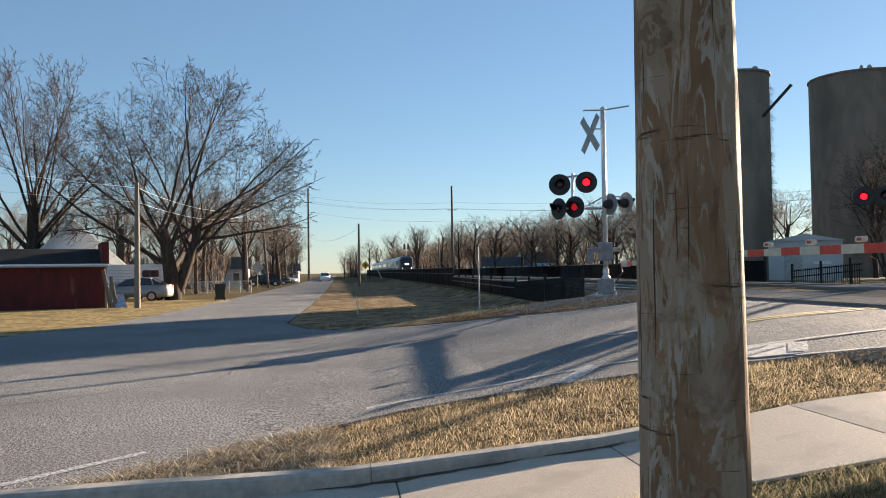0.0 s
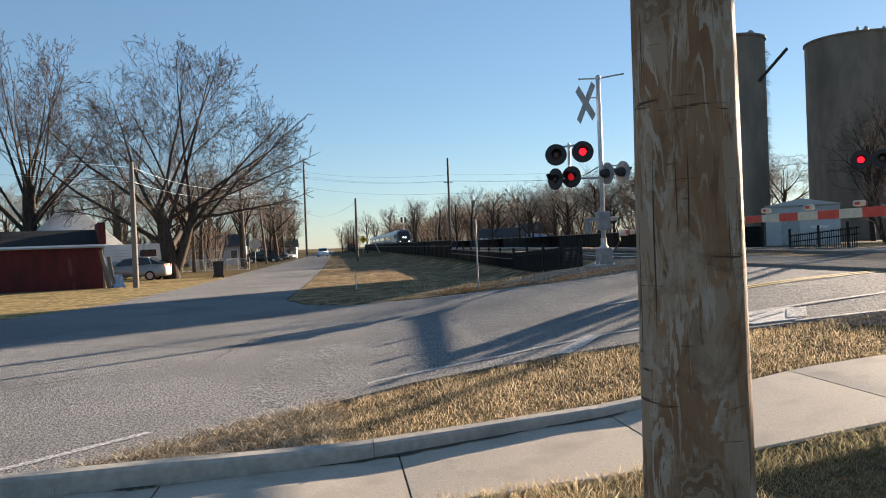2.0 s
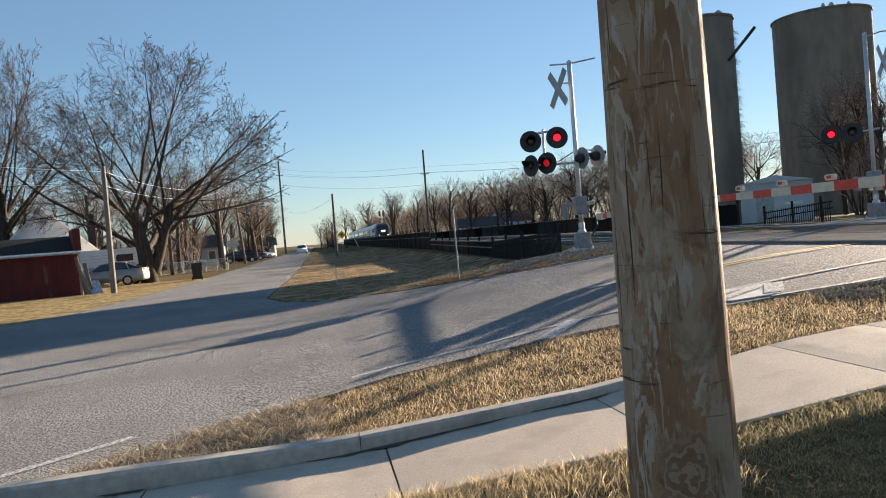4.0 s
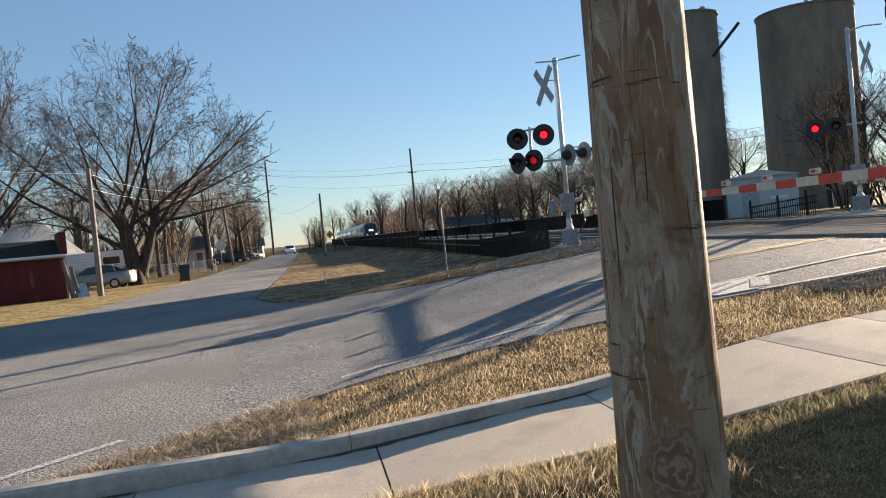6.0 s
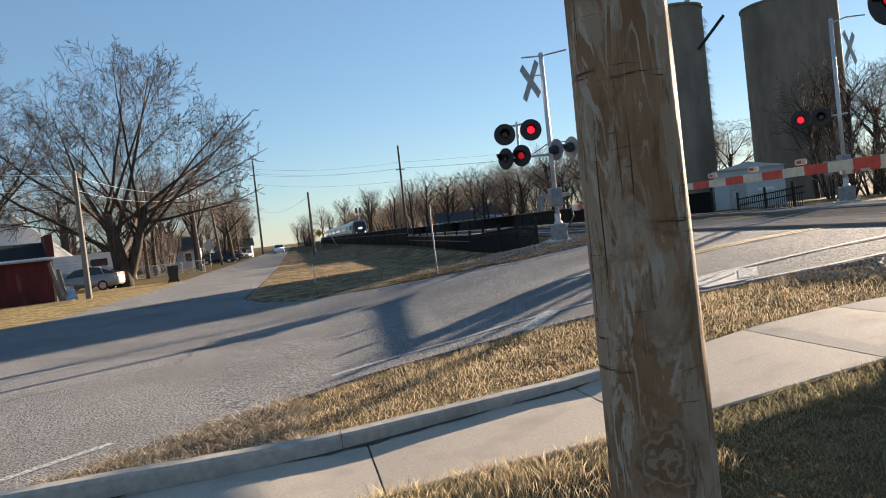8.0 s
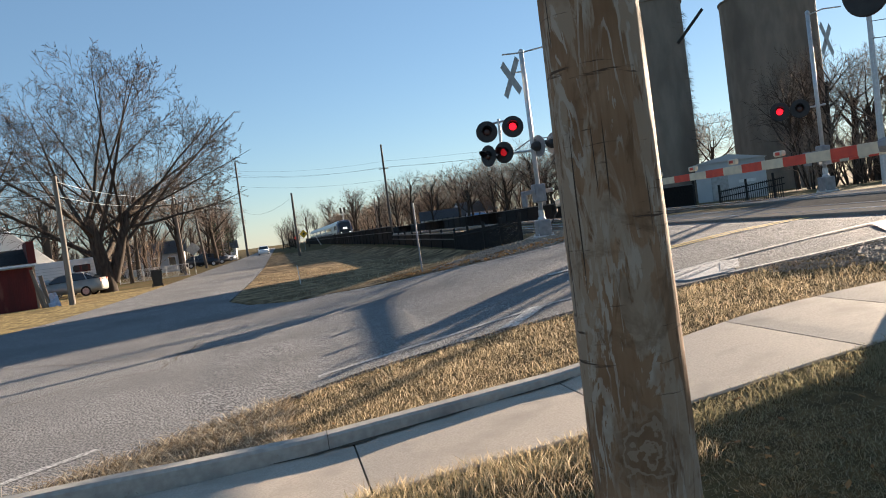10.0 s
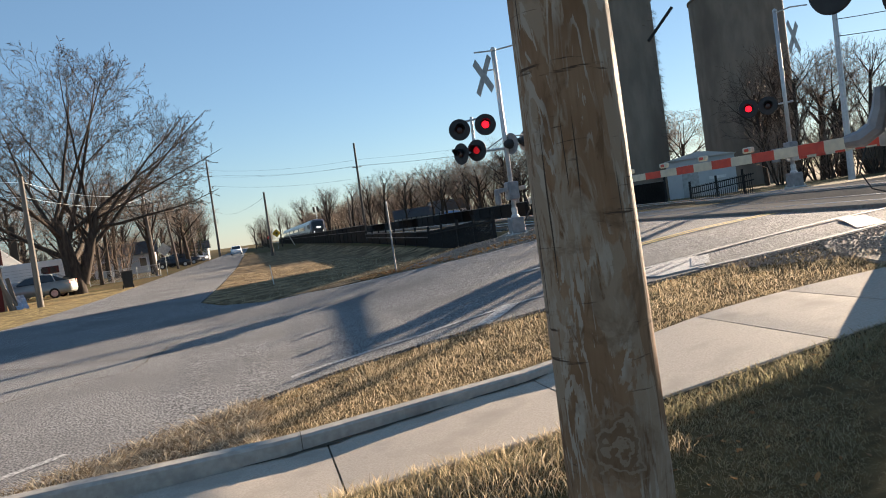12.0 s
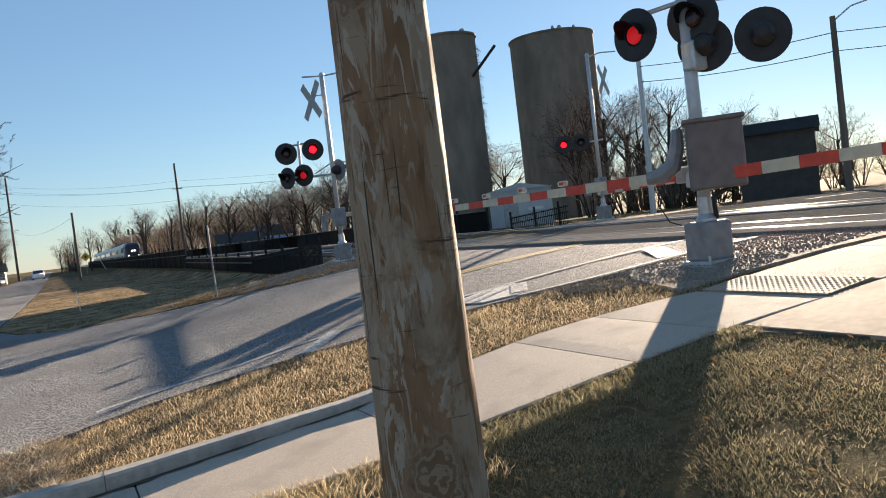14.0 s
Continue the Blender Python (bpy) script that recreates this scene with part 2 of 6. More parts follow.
        wood = mix(soft.outputs[0], wood, (0.165, 0.095, 0.052))
        wood = mix(times(rings(away.outputs["Value"], 22.0, 0.60, 0.68), soft.outputs[0]), wood, (0.33, 0.24, 0.165))
    check = ramp(noise_(42, (1, 1, 0.02), 2, 0.5), 0.67, 0.685)
    wood = mix(check, wood, (0.07, 0.045, 0.03))
    l.new(wood, b.inputs["Base Color"])
    add = n.new("ShaderNodeMath")
    add.operation = "SUBTRACT"
    l.new(flake, add.inputs[0])
    l.new(check, add.inputs[1])
    bp = n.new("ShaderNodeBump")
    bp.inputs["Strength"].default_value, bp.inputs["Distance"].default_value = 0.6, 0.004
    l.new(add.outputs[0], bp.inputs["Height"])
    b2 = n.new("ShaderNodeBump")
    b2.inputs["Strength"].default_value, b2.inputs["Distance"].default_value = 0.5, 0.003
    l.new(fine, b2.inputs["Height"])
    l.new(bp.outputs[0], b2.inputs["Normal"])
    l.new(b2.outputs[0], b.inputs["Normal"])
    return m


M_POLE = pole_wood()

# ---- builders ----


def mesh_of(name, bm, material, smooth=False):
    me = bpy.data.meshes.new(name)
    bm.to_mesh(me)
    bm.free()
    for m in (material if isinstance(material, (list, tuple)) else [material]):
        me.materials.append(m)
    if smooth:
        me.polygons.foreach_set("use_smooth", [True] * len(me.polygons))
    return me


def part(name, bm, material, parent, label="", smooth=False):
    ob = new(name, mesh_of(name, bm, material, smooth))
    ob.parent = parent
    if label:
        ob["label"] = label
    return ob


def thing(name, at, label, category, group="", turn=0.0, kind=""):
    ob = new(name)
    ob.empty_display_size = 0.2
    ob.matrix_basis = at if isinstance(at, Matrix) else pose(*at, 0, 0, turn)
    return tagged(ob, label, category, group, kind)


def add_box(bm, c, s, bevel=0.0, rot=None):
    """A box of size s round c, its edges rounded."""
    made = bmesh.ops.create_cube(bm, size=1.0)
    vs = made["verts"]
    bmesh.ops.scale(bm, vec=s, verts=vs)
    if bevel:
        es = list({e for v in vs for e in v.link_edges})
        out = bmesh.ops.bevel(bm, geom=es, offset=bevel, segments=2, profile=0.5, affect="EDGES")
        vs = list({v for f in out["faces"] for v in f.verts} | {v for v in vs if v.is_valid})
    if rot is not None:
        bmesh.ops.rotate(bm, cent=(0, 0, 0), matrix=rot, verts=vs)
    bmesh.ops.translate(bm, vec=c, verts=vs)
    return vs


def box(c, s, bevel=0.0, rot=None):
    bm = bmesh.new()
    add_box(bm, c, s, bevel, rot)
    return bm


def add_tube(bm, pts, radii, sides=8, cap=True):
    """A tube along points with a radius at each."""
    rings = []
    n = len(pts)
    up = None
    for i in range(n):
        p = Vector(pts[i])
        d = (Vector(pts[min(i + 1, n - 1)]) - Vector(pts[max(i - 1, 0)])).normalized()
        if up is None:
            up = d.orthogonal().normalized()
        a = (up - d * up.dot(d))
        a = a.normalized() if a.length > 1e-6 else d.orthogonal().normalized()
        up = a
        b = d.cross(a)
        r = radii[i] if isinstance(radii, (list, tuple)) else radii
        rings.append([bm.verts.new(p + (a * math.cos(k * 2 * math.pi / sides) + b * math.sin(k * 2 * math.pi / sides)) * r) for k in range(sides)])
    for q, w in zip(rings, rings[1:]):
        for k in range(sides):
            bm.faces.new((q[k], q[(k + 1) % sides], w[(k + 1) % sides], w[k]))
    if cap:
        bm.faces.new(rings[0][::-1])
        bm.faces.new(rings[-1])


def tube(pts, radii, sides=8):
    bm = bmesh.new()
    add_tube(bm, pts, radii, sides)
    return bm


def cyl(a, b, r, sides=16, r2=None):
    return tube([a, b], [r, r if r2 is None else r2], sides)


def lathe(profile, sides=24, axis="Z"):
    """A turned form: profile rows of (radius, height)."""
    bm = bmesh.new()
    rings = []
    for r, h in profile:
        ring = []
        for k in range(sides):
            a = 2 * math.pi * k / sides
            c, s = r * math.cos(a), r * math.sin(a)
            ring.append(bm.verts.new((c, s, h) if axis == "Z" else (c, -h, s)))
        rings.append(ring)
    for q, w in zip(rings, rings[1:]):
        for k in range(sides):
            bm.faces.new((q[k], q[(k + 1) % sides], w[(k + 1) % sides], w[k]))
    bm.faces.new(rings[0][::-1])
    bm.faces.new(rings[-1])
    bmesh.ops.recalc_face_normals(bm, faces=bm.faces)
    return bm


def wire(name, pts, r, material, label, group=""):
    """A hanging cable from point to point."""
    bm = bmesh.new()
    out = []
    for a, b in zip(pts, pts[1:]):
        a, b = Vector(a), Vector(b)
        sag = 0.018 * (b - a).length
        for i in range(0, 9):
            f = i / 8
            out.append(a.lerp(b, f) - Vector((0, 0, sag * 4 * f * (1 - f))))
    add_tube(bm, out, r, 4)
    ob = new(name, mesh_of(name, bm, material))
    return tagged(ob, label, "cable", group)


# ---- terrain ----
XS = [-300, -30, -1, 0, 2, 4, 6, 7.5, 9, 13, 17, 24, 40, 300]
ZS = [0, 0, 0, 0.02, 0.17, 0.43, 0.66, 0.8, 0.87, 0.92, 0.98, 0.95, 0.7, 0.6]
XD = [-300, 6.8, 8.9, 13, 17, 24, 40, 300]
ZD = [0, 0, 0.8, 0.85, 0.9, 0.8, 0.6, 0.6]


def terr(x, y):
    """The height of the ground: a ramp up to the tracks, a shallow ditch beside them further on."""
    a = float(np.interp(x, XS, ZS))
    b = float(np.interp(x, XD, ZD))
    k = min(1, max(0, (y - 21.5) / 8))
    k = k * k * (3 - 2 * k)
    z = a * (1 - k) + b * k
    # lawn lowered left of the shadow edge, a slope added to keep it dim
    if y < 4.55 and -6 < x < 6:
        side = min(1, max(0, (2.75 + (y - 2.71) * 0.93 - x) / 0.5))
        z -= side * min(0.32, 0.12 * max(0.0, 4.35 - y))
    return z


def sheet(name, outline, lift, step, material, label, category, skirt=0.12, kind="structure", parent=None):
    """A piece of ground covering inside an outline: follows the terrain, with an edge of its own."""
    pts = []
    n = len(outline)
    for i in range(n):
        a, b = Vector(outline[i]), Vector(outline[(i + 1) % n])
        m = max(1, int((b - a).length / step))
        pts += [a.lerp(b, j / m) for j in range(m)]
    loop = list(range(len(pts)))
    xs, ys = [p.x for p in pts], [p.y for p in pts]
    inner = []
    gx = min(xs) + step * 0.5
    poly = [tuple(p) for p in pts]

    def inside(x, y):
        c = False
        for i in range(len(poly)):
            x1, y1 = poly[i]
            x2, y2 = poly[i - 1]
            if (y1 > y) != (y2 > y) and x < (x2 - x1) * (y - y1) / (y2 - y1) + x1:
                c = not c
        return c
    while gx < max(xs):
        gy = min(ys) + step * 0.5
        while gy < max(ys):
            if inside(gx, gy):
                inner.append(Vector((gx, gy)))
            gy += step
        gx += step
    res = geometry.delaunay_2d_cdt(pts + inner, [(i, (i + 1) % len(pts)) for i in loop], [], 1, 1e-4)
    v3 = [(p.x, p.y, terr(p.x, p.y) + lift) for p in res[0]]
    bm = bmesh.new()
    vs = [bm.verts.new(p) for p in v3]
    for f in res[2]:
        bm.faces.new([vs[i] for i in f])
    bmesh.ops.recalc_face_normals(bm, faces=bm.faces)
    if bm.faces and sum(f.normal.z for f in bm.faces) < 0:
        bmesh.ops.reverse_faces(bm, faces=bm.faces)
    edge = [e for e in bm.edges if e.is_boundary]
    if skirt:
        out = bmesh.ops.extrude_edge_only(bm, edges=edge)
        for v in out["geom"]:
            if isinstance(v, bmesh.types.BMVert):
                v.co.z -= skirt
    ob = new(name, mesh_of(name, bm, material))
    ob.parent = parent
    if category:
        tagged(ob, label, category, kind=kind)
    return ob


def axis(fine_lo, fine_hi, step, far):
    out = list(np.arange(fine_lo, fine_hi + 1e-6, step))
    d, v = step, out[-1]
    while v < far:
        d *= 1.35
        v += d
        out.append(v)
    d, v = step, out[0]
    while v > -far:
        d *= 1.35
        v -= d
        out.insert(0, v)
    return out

# ---- ground and roads ----
gx, gy = axis(-12, 24, 0.4, 1500), axis(-3, 34, 0.4, 1500)
bm = bmesh.new()
rows_ = []
for y in gy:
    rows_.append([bm.verts.new((x, y, terr(x, y) - 0.004 + 0.008 * noise.noise(Vector((x * 0.4, y * 0.4, 0))) * (abs(x) < 60))) for x in gx])
for r0, r1 in zip(rows_, rows_[1:]):
    for i in range(len(gx) - 1):
        bm.faces.new((r0[i], r0[i + 1], r1[i + 1], r1[i]))
ground = new("ground", mesh_of("ground", bm, M_GROUND, True))
tagged(ground, "dry winter turf in straw brown and dull green", "ground", kind="structure")

NEAR_EDGE = [(-14, -8), (-5.2, 2.6), (-2.7, 5.5), (-2.0, 6.25), (-1.3, 7.0), (-0.45, 7.9), (0.7, 8.75), (1.8, 9.1), (2.6, 9.1), (3.4, 8.95), (4.3, 8.65), (5.15, 8.4), (6.0, 8.05), (7.3, 7.9)]
FAR_EDGE = [(70, 7.9), (70, 20), (20, 19.6), (10.8, 19.4), (7.0, 18.35), (5.4, 18.25), (4.2, 18.9), (2.0, 20.7), (0.2, 21.4), (-1.0, 23.0), (-1.7, 25.6), (-1.4, 40), (-1.2, 60), (-1.2, 420)]
LEFT_EDGE = [(-5.4, 420), (-6.0, 130), (-6.6, 75), (-6.9, 40), (-7.5, 27.5), (-8.9, 22.6), (-16, 20.4), (-40, 17), (-90, 14), (-90, -8)]
road = sheet("road", NEAR_EDGE + FAR_EDGE + LEFT_EDGE, 0.025, 1.6, M_ASPHALT, "worn grey asphalt road with fine cracks", "road")
crossing_road = sheet("crossing_road", [(9.3, 8.0), (70, 8.0), (70, 19.9), (20, 19.5), (9.3, 19.0)], 0.042, 1.6, M_ASPHALT_DARK, "darker asphalt road over and beyond the tracks", "road", 0.04)


def line(pts, width, material, lift=0.031, name="road_marking", label="worn white edge line painted on asphalt"):
    """A painted line of that width along points on the road."""
    bm = bmesh.new()
    dense = []
    for a, b in zip(pts, pts[1:]):
        a, b = Vector(a), Vector(b)
        n = max(1, int((b - a).length / 0.4))
        dense += [a.lerp(b, i / n) for i in range(n)]
    dense.append(Vector(pts[-1]))
    last = None
    for i, p in enumerate(dense):
        d = (dense[min(i + 1, len(dense) - 1)] - dense[max(i - 1, 0)]).normalized()
        nrm = Vector((-d.y, d.x)) * width / 2
        q = [bm.verts.new((p.x + s * nrm.x, p.y + s * nrm.y, terr(p.x + s * nrm.x, p.y + s * nrm.y) + lift)) for s in (-1, 1)]
        if last:
            bm.faces.new((last[0], q[0], q[1], last[1]))
        last = q
    bmesh.ops.recalc_face_normals(bm, faces=bm.faces)
    if sum(f.normal.z for f in bm.faces) < 0:
        bmesh.ops.reverse_faces(bm, faces=bm.faces)
    ob = new(name, mesh_of(name, bm, material))
    return tagged(ob, label, "road marking", kind="structure")


line([(-8, 0.5), (-4.2, 4.6), (-2.58, 6.48), (-1.75, 7.42)], 0.10, M_PAINT)
line([(-0.5, 8.55), (0.4, 9.15), (1.38, 9.56), (2.4, 9.85), (3.4, 9.9), (5.1, 9.6), (6.85, 9.42), (9, 9.4)], 0.11, M_PAINT)
line([(5.1, 8.52), (6.0, 8.18), (7.3, 8.02), (9, 8.0)], 0.09, M_PAINT)
line([(2.52, 9.12), (2.85, 9.5), (3.2, 9.97)], 0.24, M_PAINT, 0.034, label="broad white bar painted at the road edge")
line([(7.2, 8.1), (7.9, 9.25)], 0.32, M_PAINT, 0.034, label="white stop bar painted before the crossing")
line([(5.2, 12.1), (6.5, 12.0), (8.8, 12.0)], 0.10, M_YELLOW, label="yellow centre line")
line([(5.2, 12.32), (6.5, 12.22), (8.8, 12.22)], 0.10, M_YELLOW, label="yellow centre line")
line([(18.5, 12.0), (60, 12.0)], 0.10, M_YELLOW, 0.052, label="yellow centre line")
line([(18.5, 12.22), (60, 12.22)], 0.10, M_YELLOW, 0.052, label="yellow centre line")
line([(-0.9, 23.2), (0.25, 21.75), (2.0, 21.0 - 0.6), (4.2, 18.65), (5.5, 17.95), (7.0, 18.0)], 0.10, M_PAINT)
line([(4.35, 12.75), (5.6, 12.72)], 0.2, M_PAINT, 0.034, label="white bar painted on asphalt")
line([(18.6, 9.6), (60, 9.6)], 0.11, M_PAINT, 0.052)
line([(18.6, 15.4), (60, 15.4)], 0.11, M_PAINT, 0.052)
patch = sheet("concrete_patch", [(4.72, 8.72), (5.22, 8.55), (5.62, 9.42), (5.1, 9.52), (4.55, 9.3)], 0.036, 0.4, M_PATCH, "pale rough concrete patch in the road edge", "pavement")
line([(5.22, 8.66), (5.6, 9.3)], 0.22, M_PAINT, 0.042, label="white square marking on the concrete patch")

line([(4.62, 9.12), (5.25, 9.42)], 0.1, M_PAINT, 0.042, label="worn white hatch line")
line([(4.72, 8.92), (5.38, 9.22)], 0.1, M_PAINT, 0.042, label="worn white hatch line")
# cracks in the asphalt
rng = random.Random(5)
for pts in ([(-1.9, 12.2), (-1.75, 13.6), (-1.5, 15.4)], [(-5.0, 15.4), (-3.0, 14.2), (-1.5, 13.7), (0.2, 13.9)], [(-6, 9.5), (-4.2, 10.4), (-2.6, 11.8), (-1.8, 12.2)], [(0.2, 17.9), (-1.9, 17.4), (-5, 17.3)]):
    out = []
    for a, b in zip(pts, pts[1:]):
        for i in range(8):
            f = i / 8
            out.append((a[0] + (b[0] - a[0]) * f + rng.uniform(-0.06, 0.06), a[1] + (b[1] - a[1]) * f + rng.uniform(-0.06, 0.06)))
    line(out, 0.032, M_DIRT, 0.030, "road_crack", "thin dark crack in the asphalt")

gravel = sheet("gravel_shoulder", [(3.2, 19.9), (4.2, 19.05), (5.4, 18.45), (7.0, 18.5), (9.2, 19.4), (9.2, 27), (7.2, 25.5), (5.6, 22.6)], 0.02, 0.7, M_GRAVEL, "grey gravel shoulder beside the crossing", "gravel")
gravel2 = sheet("gravel_bed", [(5.6, 6.2), (7.0, 6.0), (9.2, 5.8), (9.2, 7.8), (7.3, 7.8), (6.3, 7.9), (5.9, 7.2)], 0.03, 0.5, M_GRAVEL, "grey gravel bed round the signal base", "gravel")

lawn = sheet("lawn", [(-7.45, 27.7), (-9.0, 22.8), (-16, 20.6), (-40, 17.2), (-60, 30), (-45, 52), (-6.95, 52), (-6.85, 40)], 0.022, 1.5, M_LAWN, "golden short winter lawn beside the side road", "lawn", 0.05)
verge = sheet("verge", [(0.25, 21.5), (2.0, 20.8), (3.3, 20.0), (5.6, 22.6), (7.2, 25.5), (7.6, 30), (7.7, 60), (7.9, 120), (-1.15, 120), (-1.15, 60), (-1.35, 40), (-1.62, 25.7), (-0.9, 23.1)], 0.034, 1.2, M_DEADTURF, "brown dead turf between side road and tracks", "verge", 0.05)

# ---- pavement ----


def kerb_y(x):
    return 5.86 + 0.115 * x


def far_y(x):
    return kerb_y(x) if x < 3.0 else float(np.interp(x, [3.0, 3.6, 4.5, 5.6, 7.0, 9.0], [6.205, 6.40, 6.34, 5.95, 5.85, 5.6]))


def near_y(x):
    return float(np.interp(x, [-8, 1, 4.6, 5.7, 9], [3.9, 4.72, 4.62, 4.45, 4.2]))


base = sheet("pavement", [(-6, near_y(-6)), (-2, near_y(-2)), (1, 4.72), (4.6, 4.62), (4.75, 3.3), (9.2, 2.6), (9.2, 5.6), (7, 5.85), (5.6, 5.95), (4.5, 6.34), (3.6, 6.40), (3.0, 6.2), (0, 5.86), (-6, kerb_y(-6))], 0.012, 0.5, M_DIRT, "dirt bed and joints of a concrete pavement", "pavement")
JOINTS = [-6, -4.6, -2.95, -1.3, 0.36, 2.06, 3.74, 4.6, 5.58]


def slab(x0, x1, y0a, y1a, y0b, y1b, material=M_CONCRETE, name="slab"):
    """One cast slab with a rounded rim, its top following the ramp."""
    g = 0.007
    bm = bmesh.new()
    n = 5
    tops, bots = [], []
    for i in range(n + 1):
        f = i / n
        x = x0 + g + (x1 - x0 - 2 * g) * f
        ya, yb = y0a + (y0b - y0a) * f + g, y1a + (y1b - y1a) * f - g
        col = [(x, ya, -0.1), (x, ya, 0.020), (x, ya + 0.012, 0.028), (x, (ya + yb) / 2, 0.028), (x, yb - 0.012, 0.028), (x, yb, 0.020), (x, yb, -0.1)]
        drop = 0.006 if i in (0, n) else 0
        tops.append([bm.verts.new((p[0], p[1], terr(p[0], p[1]) + p[2] - (drop if p[2] > 0 else 0))) for p in col])
    for a, b in zip(tops, tops[1:]):
        for k in range(6):
            bm.faces.new((a[k], b[k], b[k + 1], a[k + 1]))
    bm.faces.new(tops[0])
    bm.faces.new(tops[-1][::-1])
    bmesh.ops.recalc_face_normals(bm, faces=bm.faces)
    return part(name, bm, material, base)


for a, b in zip(JOINTS, JOINTS[1:]):
    slab(a, b, near_y(a), far_y(a), near_y(b), far_y(b))
slab(6.18, 7.6, near_y(6.18), far_y(6.18), near_y(7.6), far_y(7.6))
slab(7.6, 9.1, near_y(7.6), far_y(7.6), near_y(9.1), far_y(9.1))
# brownish concrete, with the reddish tint of sun flare put into its colour
M_CONC2 = mat("flare_tinted_concrete", (0.40, 0.32, 0.24), (0.33, 0.26, 0.20), 0.88, scale=12, bump=0.15, bump_scale=150, third=(0.28, 0.22, 0.17), third_scale=1.0, spec=0.3)
slab(4.72, 6.4, 3.3, near_y(4.72) - 0.03, 3.05, near_y(6.4) - 0.03, M_CONC2)
slab(6.4, 8.4, 3.05, near_y(6.4) - 0.03, 2.75, near_y(8.4) - 0.03, M_CONC2)

bm = bmesh.new()
add_box(bm, (5.88, (near_y(5.88) + far_y(5.88)) / 2, terr(5.88, 5) + 0.02), (0.58, 1.40, 0.03), 0.006, Matrix.Rotation(radians(-6), 3, "Y"))
tact = part("tactile_plate", bm, M_TACTILE, base, "rusty brown tactile warning plate")
bm = bmesh.new()
for i in range(9):
    for j in range(23):
        x, y = 5.63 + i * 0.0625, near_y(5.88) + 0.05 + j * 0.0615
        bmesh.ops.create_cone(bm, cap_ends=True, segments=8, radius1=0.018, radius2=0.010, depth=0.005, matrix=Matrix.Translation((x, y, terr(x, y) + 0.037)))
domes = part("raised_dots", bm, M_TACTILE, tact)

bm = bmesh.new()
prof = [(0.0, -0.12), (0.0, 0.125), (0.025, 0.15), (0.13, 0.155), (0.16, 0.14), (0.16, -0.12)]
ringk = []
xs = list(np.arange(-7, 3.32, 0.15))
for x in xs:
    end = float(np.interp(x, [-1.2, 0.3, 1.6, 2.6, 3.3], [1.0, 0.74, 0.58, 0.42, 0.1]))
    y = kerb_y(x) + 0.003
    ringk.append([bm.verts.new((x, y + a, terr(x, y) + 0.02 + (h * end if h > 0 else h))) for a, h in prof])
for a, b in zip(ringk, ringk[1:]):
    for k in range(len(prof) - 1):
        bm.faces.new((a[k], b[k], b[k + 1], a[k + 1]))
bm.faces.new(ringk[-1])
bm.faces.new(ringk[0][::-1])
bmesh.ops.recalc_face_normals(bm, faces=bm.faces)
kerb = new("kerb", mesh_of("kerb", bm, M_KERB))
tagged(kerb, "low grey concrete kerb between pavement and grass", "kerb", kind="structure")

rk = random.Random(9)
for x0, x1, w in ((-0.25, 1.35, 0.07), (1.5, 2.2, 0.04), (-1.6, -1.3, 0.06)):
    up_, dn_ = [], []
    for i in range(15):
        x = x0 + (x1 - x0) * i / 14
        k = math.sin(math.pi * i / 14) ** 0.5
        up_.append((x, kerb_y(x) - 0.002))
        dn_.append((x, kerb_y(x) - 0.008 - w * k * rk.uniform(0.5, 1.2)))
    sheet("soil_stain", up_ + dn_[::-1], 0.032, 0.3, M_DIRT, "dark soil washed against the kerb", "soil", 0)
for x, k in ((0.18, 0.76), (-2.9, 1.0)):
    part("kerb_joint", box((x, kerb_y(x) + 0.08, terr(x, 6) + 0.02 + 0.077 * k), (0.005, 0.164, 0.156 * k), 0), M_DIRT, kerb)

# ---- railway ----
M_PANEL = mat("crossing_concrete", (0.22, 0.21, 0.195), (0.15, 0.145, 0.135), 0.9, scale=20, bump=0.2, bump_scale=90, vary=0.06, spec=0.0)
TRACKS = (10.4, 15.0)
bal = bmesh.new()
prof = [(7.9, -0.6), (8.7, 0.0), (9.0, 0.10), (12.0, 0.12), (12.6, 0.02), (13.3, 0.06), (16.6, 0.10), (17.4, -0.6)]
prev = None
for y in [-60, -20, 0, 4, 7.2] + [20.4, 24, 30, 40, 60, 100, 200, 450]:
    cur = [bal.verts.new((x, y, 0.69 + h)) for x, h in prof]
    if prev and y != 20.4:
        for k in range(len(prof) - 1):
            bal.faces.new((prev[k], prev[k + 1], cur[k + 1], cur[k]))
    prev = cur
ballast = new("track_ballast", mesh_of("track_ballast", bal, M_GRAVEL))
tagged(ballast, "grey brown crushed stone ballast under the rails", "ballast", kind="structure")

